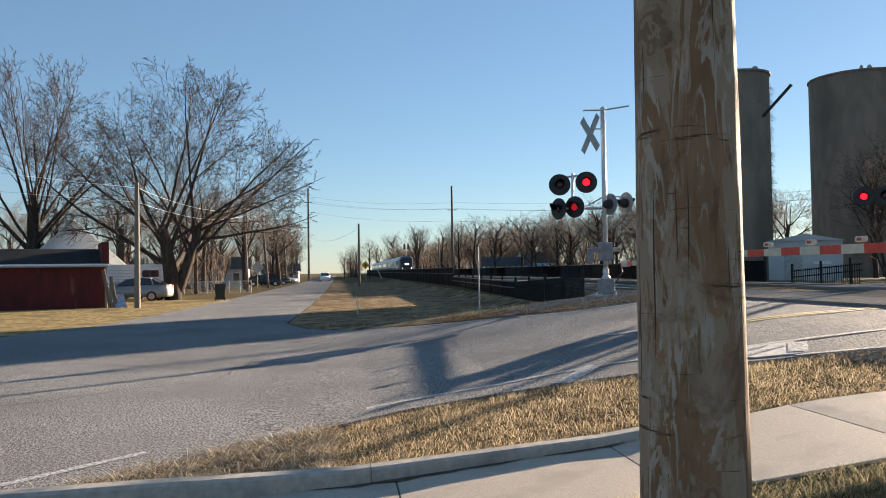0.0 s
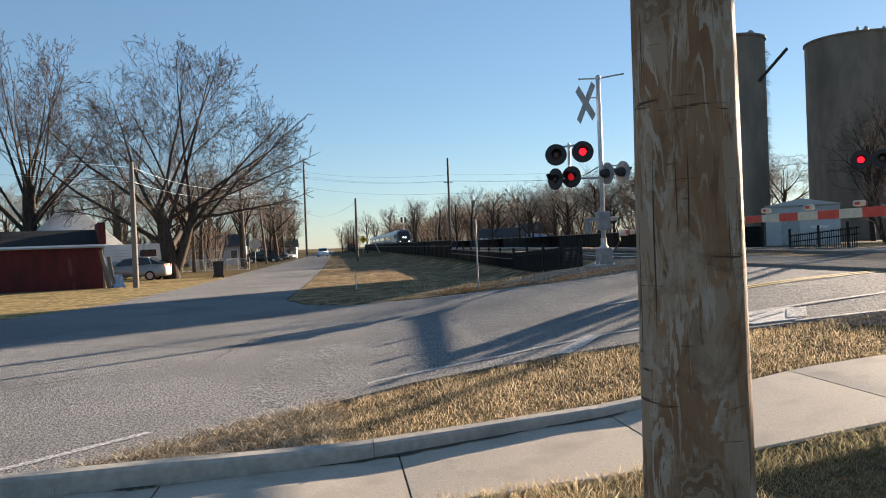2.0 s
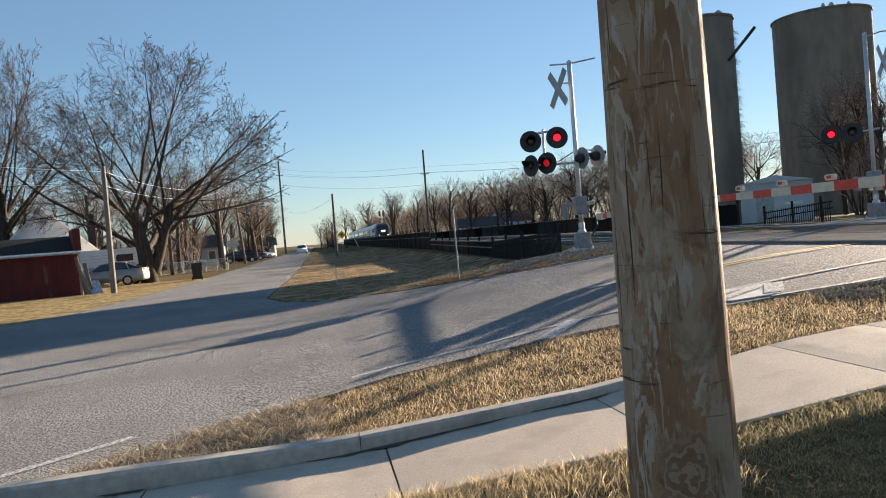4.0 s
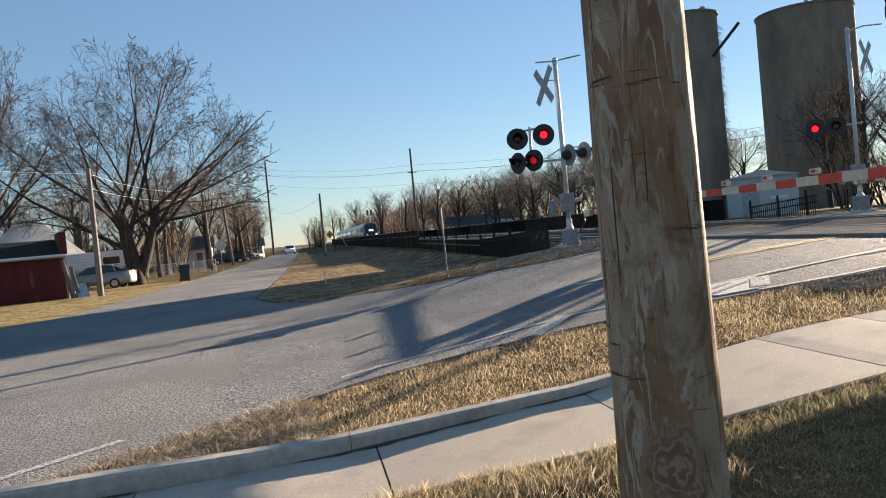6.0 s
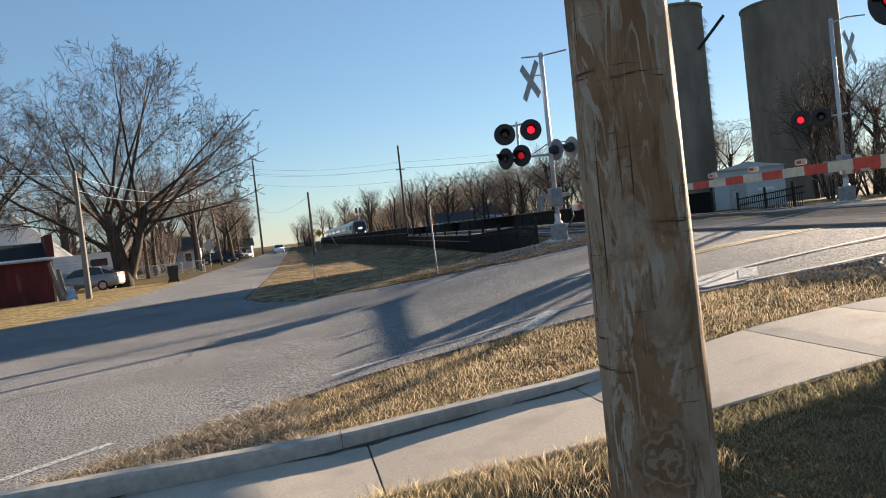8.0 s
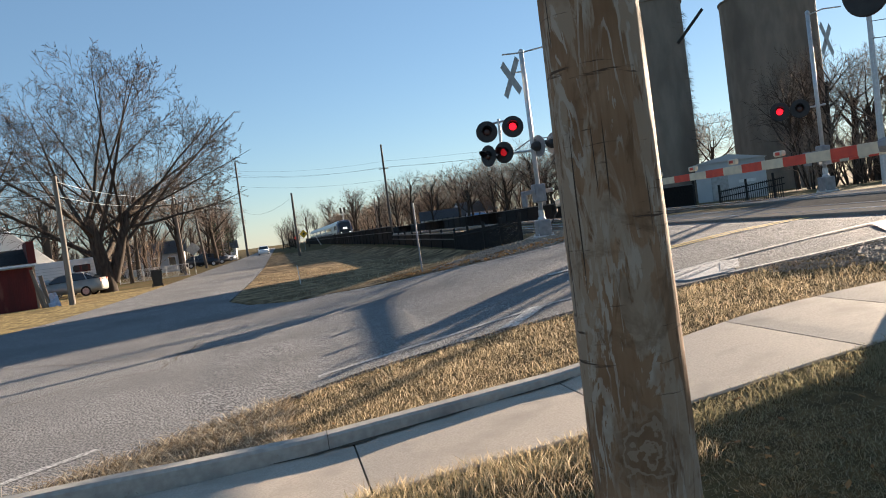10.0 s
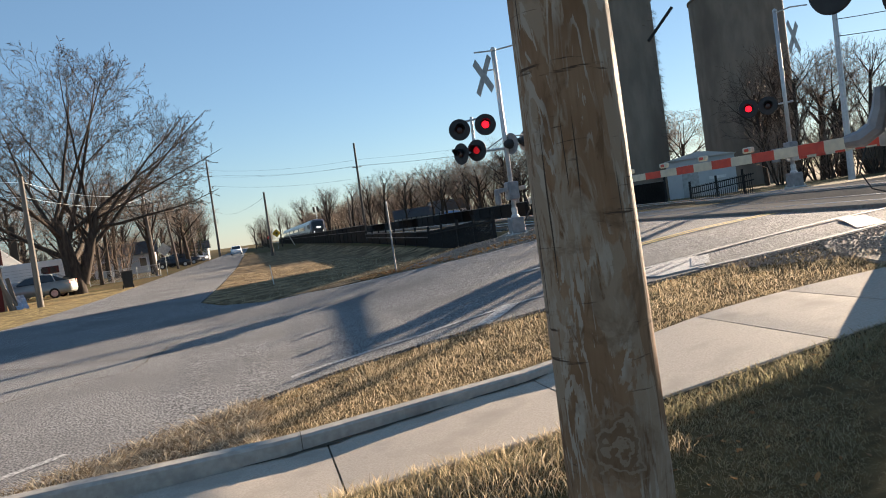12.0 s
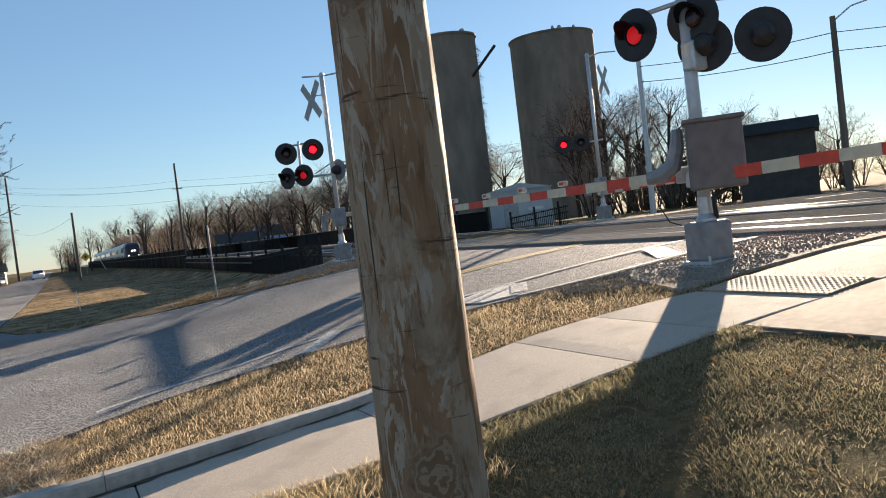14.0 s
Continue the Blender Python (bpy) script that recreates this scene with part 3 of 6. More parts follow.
tie_mesh = mesh_of("railway_tie", box((0, 0, 0), (2.6, 0.23, 0.16), 0.015), M_TIE)
for tx in TRACKS:
    tr = thing("railway_track", (tx, 0, terr(tx, 14) - 1.003), "steel rails on dark wooden ties in ballast", "railway track", "tracks", kind="structure")
    for s in (-0.74, 0.74):
        bm = bmesh.new()
        for w, h, z in ((0.14, 0.02, 0.93), (0.02, 0.09, 0.985)):
            add_box(bm, (s, 150, z), (w, 640, h))
        rail = part("rail", bm, M_RAIL, tr)
        part("rail_head", box((s, 150, 1.042), (0.07, 640, 0.03), 0.006), M_RAILTOP, rail, "worn shiny rail head")
    for y in np.arange(20.8, 62, 0.55):
        ob = new("railway_tie", tie_mesh)
        ob.parent = tr
        ob.location = (0, y, 0.88)
    bm = bmesh.new()
    for y in np.arange(62.3, 300, 0.55):
        add_box(bm, (0, y, 0.88), (2.6, 0.23, 0.16))
    far = part("far_ties", bm, M_TIE, tr)
    far["kind"] = "stuff"
    # concrete crossing panels
    for dx, w in ((0, 1.34), (-1.2, 0.72), (1.2, 0.72)):
        for y in np.arange(5.2, 20.0, 2.44):
            part("crossing_panel", box((dx, y + 1.22, 0.990), (w, 2.42, 0.12), 0.012), M_PANEL, tr)

# ---- the near utility pole ----


def near_pole():
    t = thing("utility_pole", (1.213, 2.71, 0), "peeled tan wooden utility pole with grey flakes and knots", "utility pole")
    bm = bmesh.new()
    rings = []
    rr = random.Random(3)
    heights = np.arange(-0.7, 9.4, 0.06)
    S = 56
    for h in heights:
        r = 0.1975 - 0.0088 * h
        ring = []
        for k in range(S):
            a = 2 * math.pi * k / S
            q = Vector((math.cos(a) * 1.6, math.sin(a) * 1.6, h * 0.7))
            d = 0.0035 * noise.noise(q * 2.0) + 0.0022 * noise.noise(Vector((q.x * 6, q.y * 6, h * 1.2)))
            d += 0.0016 * max(0, noise.noise(Vector((q.x * 9, q.y * 9, h * 5))))
            ring.append(bm.verts.new(((r + d) * math.cos(a), (r + d) * math.sin(a), h)))
        rings.append(ring)
    for q, w in zip(rings, rings[1:]):
        for k in range(S):
            bm.faces.new((q[k], q[(k + 1) % S], w[(k + 1) % S], w[k]))
    bm.faces.new(rings[-1])
    part("pole_shaft", bm, M_POLE, t, smooth=True)
    return t


near_pole()

# ---- crossing signals ----
M_CAST = mat("grey_cast_paint", (0.30, 0.30, 0.31), (0.22, 0.22, 0.23), 0.6, metal=0.3, scale=7, bump=0.1)
M_MACHINE = mat("machine_paint", (0.20, 0.17, 0.16), (0.15, 0.125, 0.12), 0.6, metal=0.2, scale=5)


def lamp_head(parent, at, turn, lit, tilt=0.0, radius=0.305, dim=False, paint=None):
    """A round black background with a hooded red lamp; it faces -y before it turns."""
    m = pose(*at, tilt, 0, turn)
    disc = part("background", lathe([(radius, 0.0), (radius, 0.012), (radius - 0.02, 0.02), (0.13, 0.02), (0.13, 0.0)], 36, "Y"), paint or M_BLACK, parent, "round grey lamp background" if paint else "round black lamp background")
    disc.matrix_basis = m
    bm = lathe([(0.10, 0.02), (0.135, 0.0), (0.135, -0.10), (0.09, -0.20), (0.05, -0.22)], 20, "Y")
    part("lamp_housing", bm, M_BLACK, disc)
    lens = part("lens", lathe([(0.105, 0.022), (0.10, 0.035), (0.07, 0.05), (0.02, 0.056)], 24, "Y"), (M_LENS_DIM if dim else M_LENS_ON) if lit else M_LENS_OFF, disc, "lit red lens" if lit else "dark red lens")
    bm = bmesh.new()
    r0, r1 = [], []
    for k in range(19):
        a = radians(-10 + 200 * k / 18)
        for ring, y, r in ((r0, -0.022, 0.145), (r1, -0.30, 0.150)):
            ring.append(bm.verts.new((r * math.cos(a), y * (0.45 + 0.55 * max(0, math.sin(a))) if y < -0.1 else y, r * math.sin(a))))
    for k in range(18):
        bm.faces.new((r0[k], r0[k + 1], r1[k + 1], r1[k]))
    bmesh.ops.solidify(bm, geom=bm.faces, thickness=0.004)
    part("hood", bm, M_BLACK, disc)
    return disc


def crossbuck(parent, at, turn):
    bm = bmesh.new()
    for a in (50, -50):
        add_box(bm, (0, -0.01 if a > 0 else 0.004, 0), (1.22, 0.012, 0.23), 0.003, Matrix.Rotation(radians(a), 3, "Y"))
    b = part("crossbuck", bm, M_GALV_BACK, parent, "two crossed sign boards seen from behind")
    b.matrix_basis = pose(*at, 0, 0, turn)
    return b


def mast_base(t, z_top=5.3, r=0.065):
    """The mast on its junction base, bolted to a footing."""
    part("mast", tube([(0, 0, 0.4), (0, 0, z_top)], [r, r], 16), M_ALU, t, "silver painted tubular mast", True)
    part("finial", lathe([(r * 1.15, z_top - 0.02), (r * 1.15, z_top + 0.03), (r * 0.7, z_top + 0.07), (0.01, z_top + 0.09)], 16), M_ALU, t)
    part("junction_base", box((0, 0, 0.29), (0.40, 0.38, 0.46), 0.04), M_CAST, t, "grey cast junction box base")
    part("base_collar", lathe([(0.12, 0.50), (0.12, 0.55), (0.085, 0.61), (0.085, 0.80)], 18), M_STEEL, t)
    part("base_plate", box((0, 0, 0.045), (0.50, 0.48, 0.05), 0.01), M_STEEL, t)
    for sx in (-0.21, 0.21):
        for sy in (-0.2, 0.2):
            part("anchor_bolt", cyl((sx, sy, 0.0), (sx, sy, 0.13), 0.018, 8), M_STEEL, t)
    part("footing", box((0, 0, -0.15), (0.7, 0.7, 0.36), 0.02), M_KERB, t, "concrete footing")


def gate_arm(t, z, length, turn, drop=0.0, lights=3):
    """A striped arm with lamps on top; it points along +y before it turns."""
    arm = thing("arm", pose(0, 0, z, drop, 0, turn), "", "")
    arm.parent = t
    s = 0.406
    y = 0.32
    k = 1
    while y < length:
        e = min(s, length - y)
        w = 0.13 - 0.055 * y / 8
        part("arm_stripe", box((0, y + e / 2, 0), (0.045, e - 0.001, w * 1.08), 0.004), M_GATE_R if k % 2 else M_GATE_W, arm)
        y += s
        k += 1
    part("arm_bracket", box((0, 0.08, 0), (0.09, 0.56, 0.20), 0.02), M_STEEL, arm)
    for i in range(lights):
        y = length - 0.12 - i * (length - 1.6) / max(1, lights)
        lm = part("arm_lamp", box((0, y, 0.12), (0.07, 0.17, 0.075), 0.02), M_GATE_W, arm, "small lamp on the arm")
        part("lamp_lens", box((0, y, 0.12), (0.078, 0.10, 0.05), 0.015), M_GATE_R, lm)
    return arm


def mechanism(t, z, turn):
    """The gate machine on the mast, with its counterweights."""
    g = part("gate_machine", box((0, 0, 0), (0.34, 0.32, 0.52), 0.04), M_CAST, t, "grey gate machine housing")
    g.matrix_basis = pose(0.0, 0.0, z, 0, 0, turn)
    for s in (-0.28, 0.28):
        bm = bmesh.new()
        add_box(bm, (s, 0.05, 0.05), (0.03, 0.62, 0.12), 0.01)
        add_box(bm, (s, -0.42, -0.12), (0.08, 0.34, 0.46), 0.03)
        part("counterweight", bm, M_CAST, g)
    return g


def signal_by_road():
    t = thing("crossing_signal", (7.42, 21.76, 0.80), "silver railway crossing signal with black lamp heads", "crossing signal", "crossing signals")
    mast_base(t)
    part("top_arm", tube([(-0.52, 0.16, 5.30), (0, 0, 5.28), (0.68, -0.24, 5.36)], 0.022, 6), M_STEEL, t)
    crossbuck(t, (-0.36, 0.05, 4.61), -74)
    part("crossbuck_bracket", tube([(0, 0, 4.75), (-0.36, 0.07, 4.75)], 0.02, 6), M_STEEL, t)
    part("lamp_arm", tube([(0.75, -0.22, 2.64), (0, 0, 2.50), (-0.85, 0.26, 2.52), (-1.3, 0.38, 2.52)], 0.032, 8), M_STEEL, t)
    part("lamp_post", tube([(-0.86, 0.26, 2.40), (-0.83, 0.26, 3.52)], 0.04, 8), M_STEEL, t)
    part("lamp_cross_arm", tube([(-1.22, 0.37, 3.40), (-0.5, 0.16, 3.46)], 0.03, 8), M_STEEL, t)
    part("brace", tube([(-0.5, 0.15, 2.56), (0, 0, 2.84), (0.5, -0.18, 2.80)], 0.018, 6), M_STEEL, t)
    lamp_head(t, (-1.22, 0.25, 3.19), -12, False)
    lamp_head(t, (-0.50, 0.06, 3.24), -14, True)
    lamp_head(t, (-1.25, 0.28, 2.51), -62, False)
    lamp_head(t, (-0.82, 0.14, 2.55), -45, True, dim=True)
    lamp_head(t, (0.12, -0.12, 2.60), 110, False, paint=M_CAST)
    lamp_head(t, (0.53, -0.25, 2.62), 110, False, paint=M_CAST)
    mechanism(t, 1.28, 185)
    gate_arm(t, 0.93, 6.6, 177.5, 0.3).location.x = 0.55
    part("cable_conduit", tube([(0.25, -0.1, 0.4), (0.42, -0.15, 0.7), (0.36, -0.1, 1.1)], 0.02, 6), M_BLACK, t)
    return t


def signal_near():
    t = thing("crossing_signal", (6.88, 7.05, 0.72), "tall silver crossing signal with gate, beside the pavement", "crossing signal", "crossing signals")
    mast_base(t, 3.4, 0.075)
    part("lamp_cross_arm", tube([(-0.42, 0.42, 2.98), (0, 0, 3.07), (0.5, -0.52, 2.98)], 0.03, 8), M_STEEL, t)
    lamp_head(t, (-0.44, 0.36, 2.77), -78, True, dim=True)
    lamp_head(t, (0.02, -0.10, 2.84), -66, False)
    lamp_head(t, (0.14, -0.12, 2.53), 130, False)
    lamp_head(t, (0.56, -0.58, 2.53), 132, False)
    part("junction_box", box((0.02, -0.06, 2.42), (0.22, 0.2, 0.34), 0.03), M_STEEL, t)
    gm = part("gate_machine", box((0.12, -0.12, 1.27), (0.62, 0.44, 0.78), 0.03, Matrix.Rotation(radians(-42), 3, "Z")), M_MACHINE, t, "maroon grey gate machine cabinet")
    part("lid", box((0.0, 0, 0), (0.68, 0.50, 0.05), 0.015), M_MACHINE, gm).matrix_basis = pose(0.12, -0.12, 1.67, 0, 0, -42)
    bm = tube([(-0.16, 0.16, 1.62), (-0.17, 0.18, 1.40), (-0.20, 0.24, 1.20), (-0.30, 0.36, 1.10), (-0.40, 0.48, 1.09)], [0.06, 0.085, 0.10, 0.10, 0.07], 8)
    part("arm_support", bm, M_CAST, t, "curved grey arm support")
    gate_arm(t, 1.09, 5.35, 6.5, -0.1, 4)
    gate_arm(t, 1.03, 4.2, 197, 1.3, 3)
    part("cable_conduit", tube([(0.06, -0.1, 0.55), (-0.02, -0.16, 0.78), (0.22, -0.26, 0.92), (0.3, -0.2, 1.1)], 0.03, 8), M_BLACK, t)
    part("loose_cable", tube([(-0.3, 0.3, 1.0), (-0.38, 0.34, 0.75), (-0.3, 0.28, 0.55), (-0.2, 0.2, 0.5)], 0.008, 5), M_BLACK, t)
    return t


def signal_far():
    t = thing("crossing_signal", (17.67, 23.06, 0.95), "silver crossing signal beyond the tracks", "crossing signal", "crossing signals")
    mast_base(t, 5.85)
    part("top_arm", tube([(0, 0, 5.78), (0.35, -0.28, 5.88), (0.78, -0.6, 5.84)], 0.022, 6), M_STEEL, t)
    crossbuck(t, (0.36, -0.3, 4.9), 30)
    part("lamp_arm", tube([(0.2, -0.14, 2.86), (0, 0, 2.84), (-1.0, 0.72, 2.82)], 0.03, 8), M_STEEL, t)
    lamp_head(t, (-0.98, 0.60, 2.83), -35, True)
    lamp_head(t, (-0.49, 0.24, 2.83), -35, False)
    mechanism(t, 1.28, 185)
    gate_arm(t, 1.0, 5.2, 182, 0.5)
    return t


signal_by_road()
signal_near()
signal_far()

# ---- posts and poles ----


def small_post():
    t = thing("sign_post", (3.54, 20.3, terr(3.54, 20.3)), "thin grey steel sign post with the plate edge on", "sign post")
    part("post", tube([(0, 0, -0.2), (-0.02, 0, 1.83)], 0.022, 8), M_CAST, t)
    part("sign_plate", box((-0.02, 0, 1.62), (0.012, 0.30, 0.38), 0.003, Matrix.Rotation(radians(-8), 3, "Z")), M_CAST, t)


small_post()


def stake(x, y, h, lean, r, label):
    t = thing("marker_stake", (x, y, terr(x, y)), label, "stake", "stakes")
    part("rod", tube([(0, 0, -0.1), (lean, 0, h)], r, 6), M_SIGN_W, t)


stake(0.65, 29.6, 0.75, -0.06, 0.014, "thin pale marker stake in the dead turf")
stake(7.9, 150, 2.7, -1.3, 0.05, "leaning pale guy marker beside the black fence")


def track_signal(x, y, h):
    """A railway signal mast with its ladder, platform and equipment cabinet."""
    t = thing("track_signal", (x, y, terr(x, y)), "pale metal track signal mast with a cabinet beside the railway", "track signal")
    part("mast", tube([(0, 0, -0.2), (0, 0, h)], 0.11, 10), M_ALU, t)
    for s in (-0.55, 0.55):
        part("signal_head", box((s, -0.1, h - 0.9), (0.5, 0.3, 1.5), 0.06), M_BLACK, t)
    part("cross_arm", box((0, 0, h - 0.3), (1.5, 0.1, 0.1), 0.01), M_ALU, t)
    part("platform", box((0, 0, h - 2.0), (1.5, 0.8, 0.06), 0.01), M_ALU, t)
    for s in (-0.2, 0.2):
        part("ladder_rail", tube([(s, -0.3, 0), (s, -0.3, h - 2.0)], 0.03, 5), M_ALU, t)
    for k in range(14):
        part("rung", tube([(-0.2, -0.3, 0.4 + k * (h - 2.4) / 14), (0.2, -0.3, 0.4 + k * (h - 2.4) / 14)], 0.02, 4), M_ALU, t)
    part("cabinet", box((1.5, 0, 1.1), (1.6, 1.2, 2.2), 0.04), M_SHED, t, "pale equipment cabinet")


track_signal(18.6, 222, 8.6)


def line_pole(name, x, y, top, r, material, label, arms=(), lean=(0, 0), base_z=None):
    z = terr(x, y) if base_z is None else base_z
    t = thing(name, (x, y, z), label, "utility pole", "utility poles")
    part("pole_shaft", tube([(0, 0, -0.3), (lean[0], lean[1], top - z)], [r, r * 0.68], 12), material, t)
    for h, w in arms:
        part("cross_arm", box((0, 0, h - z), (w, 0.1, 0.12), 0.01), material, t)
        for s in (-0.42, 0.42):
            part("insulator", lathe([(0.04, h - z + 0.06), (0.06, h - z + 0.14), (0.03, h - z + 0.2)], 8), M_PLASTIC, t).location.x = s * w
    return t


line_pole("utility_pole", -9.8, 40.7, 6.15, 0.15, M_POLE_LIGHT, "pale grey wooden pole on the lawn edge with white cables")
line_pole("utility_pole", 2.2, 89, 6.95, 0.16, M_POLE_FAR, "short dark wooden pole on the grass verge")
line_pole("utility_pole", 18.3, 128.7, 15.4, 0.22, M_POLE_FAR, "tall dark wooden pole behind the tracks", ((11.5, 1.5),))
line_pole("utility_pole", -5.9, 160, 18.4, 0.24, M_POLE_FAR, "tall dark wooden pole beside the side road", ((15.5, 1.4),))
line_pole("utility_pole", -8.2, 74, 8.2, 0.15, M_POLE_FAR, "wooden pole beside the side road", ((7.6, 1.8),), (-0.3, 0))
line_pole("utility_pole", -7.9, 92, 8.6, 0.15, M_POLE_FAR, "leaning wooden pole beside the side road", ((7.9, 1.8),), (-0.7, 0))
line_pole("utility_pole", -7.6, 118, 9.0, 0.15, M_POLE_FAR, "wooden pole beside the side road", ((8.3, 1.8),), (-0.3, 0))
line_pole("utility_pole", 19.0, 152, 7.9, 0.15, M_POLE_FAR, "wooden pole behind the tracks")
line_pole("metal_pole", 24.65, 28.6, 8.9, 0.14, M_ALU, "grey metal pole beyond the tracks", (), (0.1, 0))
fp = line_pole("utility_pole", 27.2, 20.5, 7.5, 0.15, M_POLE_FAR, "dark wooden pole with a street lamp beyond the tracks")
part("lamp_arm", tube([(0, 0, 6.4), (0.4, -0.5, 6.85), (0.9, -1.15, 7.0)], 0.03, 6), M_STEEL, fp)
part("lamp_head", box((1.0, -1.3, 6.98), (0.2, 0.45, 0.12), 0.03), M_STEEL, fp)

wire("power_cable", [(-30, 30, 8.6), (-9.8, 40.7, 5.9), (-8.3, 74, 7.5), (-8.2, 92, 7.8), (-7.7, 118, 8.2), (-7, 170, 8.5)], 0.009, M_WIRE_L, "bright cable hung along the side road, coloured as if sunlit", "cables")
wire("power_cable", [(-30, 30, 7.4), (-9.8, 40.7, 5.2), (-8.3, 74, 6.9), (-8.2, 92, 7.2)], 0.008, M_WIRE_L, "bright cable hung along the side road, coloured as if sunlit", "cables")
for dx, z in ((-1.1, 0), (1.1, 0), (0, 1.0), (0, -2.0)):
    wire("power_cable", [(-60, 175, 15.0 + z), (-5.9 + dx, 160, 15.7 + z), (18.3 + dx, 128.7, 11.7 + z), (70, 70, 10 + z)], 0.016, M_WIRE, "thin dark power cable across the sky", "cables")
wire("power_cable", [(-5.9, 160, 9), (2.2, 89, 6.5)], 0.012, M_WIRE, "thin dark power cable across the sky", "cables")
for z in (6.9, 6.2):
    wire("power_cable", [(24.7, 28.6, z + 0.6), (27.2, 20.5, z), (60, -5, z + 0.6)], 0.02, M_WIRE, "thin dark power cable across the sky", "cables")

# ---- silos ----


def silo(x, y, r, top, label, seed, knob):
    t = thing("silo", (x, y, 0.55), label, "silo", "silos")
    h = top - 0.55
    prof = [(r, -0.4)]
    n = int(h / 1.5)
    for i in range(n):
        z0, z1 = h * i / n, h * (i + 1) / n
        prof += [(r, z0 + 0.02), (r, z1 - 0.03), (r + 0.008, z1 - 0.015), (r + 0.008, z1)]
    bm = lathe(prof + [(r + 0.10, h), (r + 0.10, h + 0.16), (r - 0.1, h + 0.2)], 48)
    part("silo_wall", bm, M_SILO, t, smooth=False)
    part("roof", lathe([(r - 0.05, h + 0.19), (r * 0.5, h + 0.26), (0.05, h + 0.30)], 40), M_GALV_BACK, t)
    for a, d, s in knob:
        part("roof_vent", lathe([(s * 0.6, h + 0.1), (s, h + 0.3), (s, h + 0.45), (s * 0.5, h + 0.62), (0.02, h + 0.66)], 14), M_GALV_BACK, t).location = (d * math.cos(a), d * math.sin(a), 0)
    return t


s1 = silo(29.2, 55.6, 2.34, 15.5, "slim dark concrete silo with dead vines", 1, [(-0.9, 1.5, 0.28)])
s2 = silo(47.7, 67.9, 4.2, 18.6, "broad dark concrete silo with a thin rim", 2, [(-1.4, 3.3, 0.16), (-1.9, 3.3, 0.22), (-2.1, 3.4, 0.16)])
bm = bmesh.new()
rv = random.Random(8)
for i in range(420):
    a = rv.gauss(-0.35, 0.35)
    z = rv.uniform(2.0, 14.4)
    p0 = Vector((2.34 * math.cos(a), 2.34 * math.sin(a), z))
    d = Vector((math.cos(a + rv.uniform(-0.6, 0.6)), math.sin(a + rv.uniform(-0.6, 0.6)), rv.uniform(-0.8, 0.4))) * rv.uniform(0.1, 0.42)
    add_tube(bm, [p0, p0 + d * 0.6, p0 + d + Vector((0, 0, -0.1))], [0.014, 0.010, 0.005], 3, False)
vine = part("vine", bm, M_VINE, s1, "dead vine tendrils")
vine["kind"] = "stuff"
part("discharge_pipe", tube([(0.87, -2.2, 11.7), (2.4, -3.4, 13.75)], 0.11, 10), M_UNDER, s1, "slanting metal chute")


def shed():
    t = thing("metal_shed", (25.1, 40.6, 0.6), "pale grey metal shed with a low gable roof", "shed", turn=-32)
    w, d, h = 3.7, 5.0, 2.35
    part("wall", box((0, d / 2, h / 2), (w, d, h), 0.01), M_SHED, t)
    bm = bmesh.new()
    for i in range(12):
        add_box(bm, (-w / 2 + 0.15 + i * 0.31, -0.02, h / 2), (0.04, 0.03, h - 0.1))
    rib = part("wall_ribs", bm, M_SHED, t)
    rib["kind"] = "stuff"
    bm = bmesh.new()
    vs = [bm.verts.new(p) for p in ((-w / 2 - 0.1, -0.15, h), (0, -0.15, h + 0.38), (w / 2 + 0.1, -0.15, h), (-w / 2 - 0.1, d + 0.1, h), (0, d + 0.1, h + 0.38), (w / 2 + 0.1, d + 0.1, h))]
    for f in ((0, 1, 4, 3), (1, 2, 5, 4), (0, 2, 1), (3, 4, 5), (0, 3, 5, 2)):
        bm.faces.new([vs[i] for i in f])
    bmesh.ops.recalc_face_normals(bm, faces=bm.faces)
    part("roof", bm, M_SHED, t)
    part("door", box((-0.6, -0.03, 1.0), (0.9, 0.05, 2.0), 0.01), M_GALV_BACK, t)
    part("sign_bar", box((0.85, -0.04, 1.15), (0.9, 0.02, 0.16), 0.004), M_SIGN_W, t)


shed()

# ---- fences ----


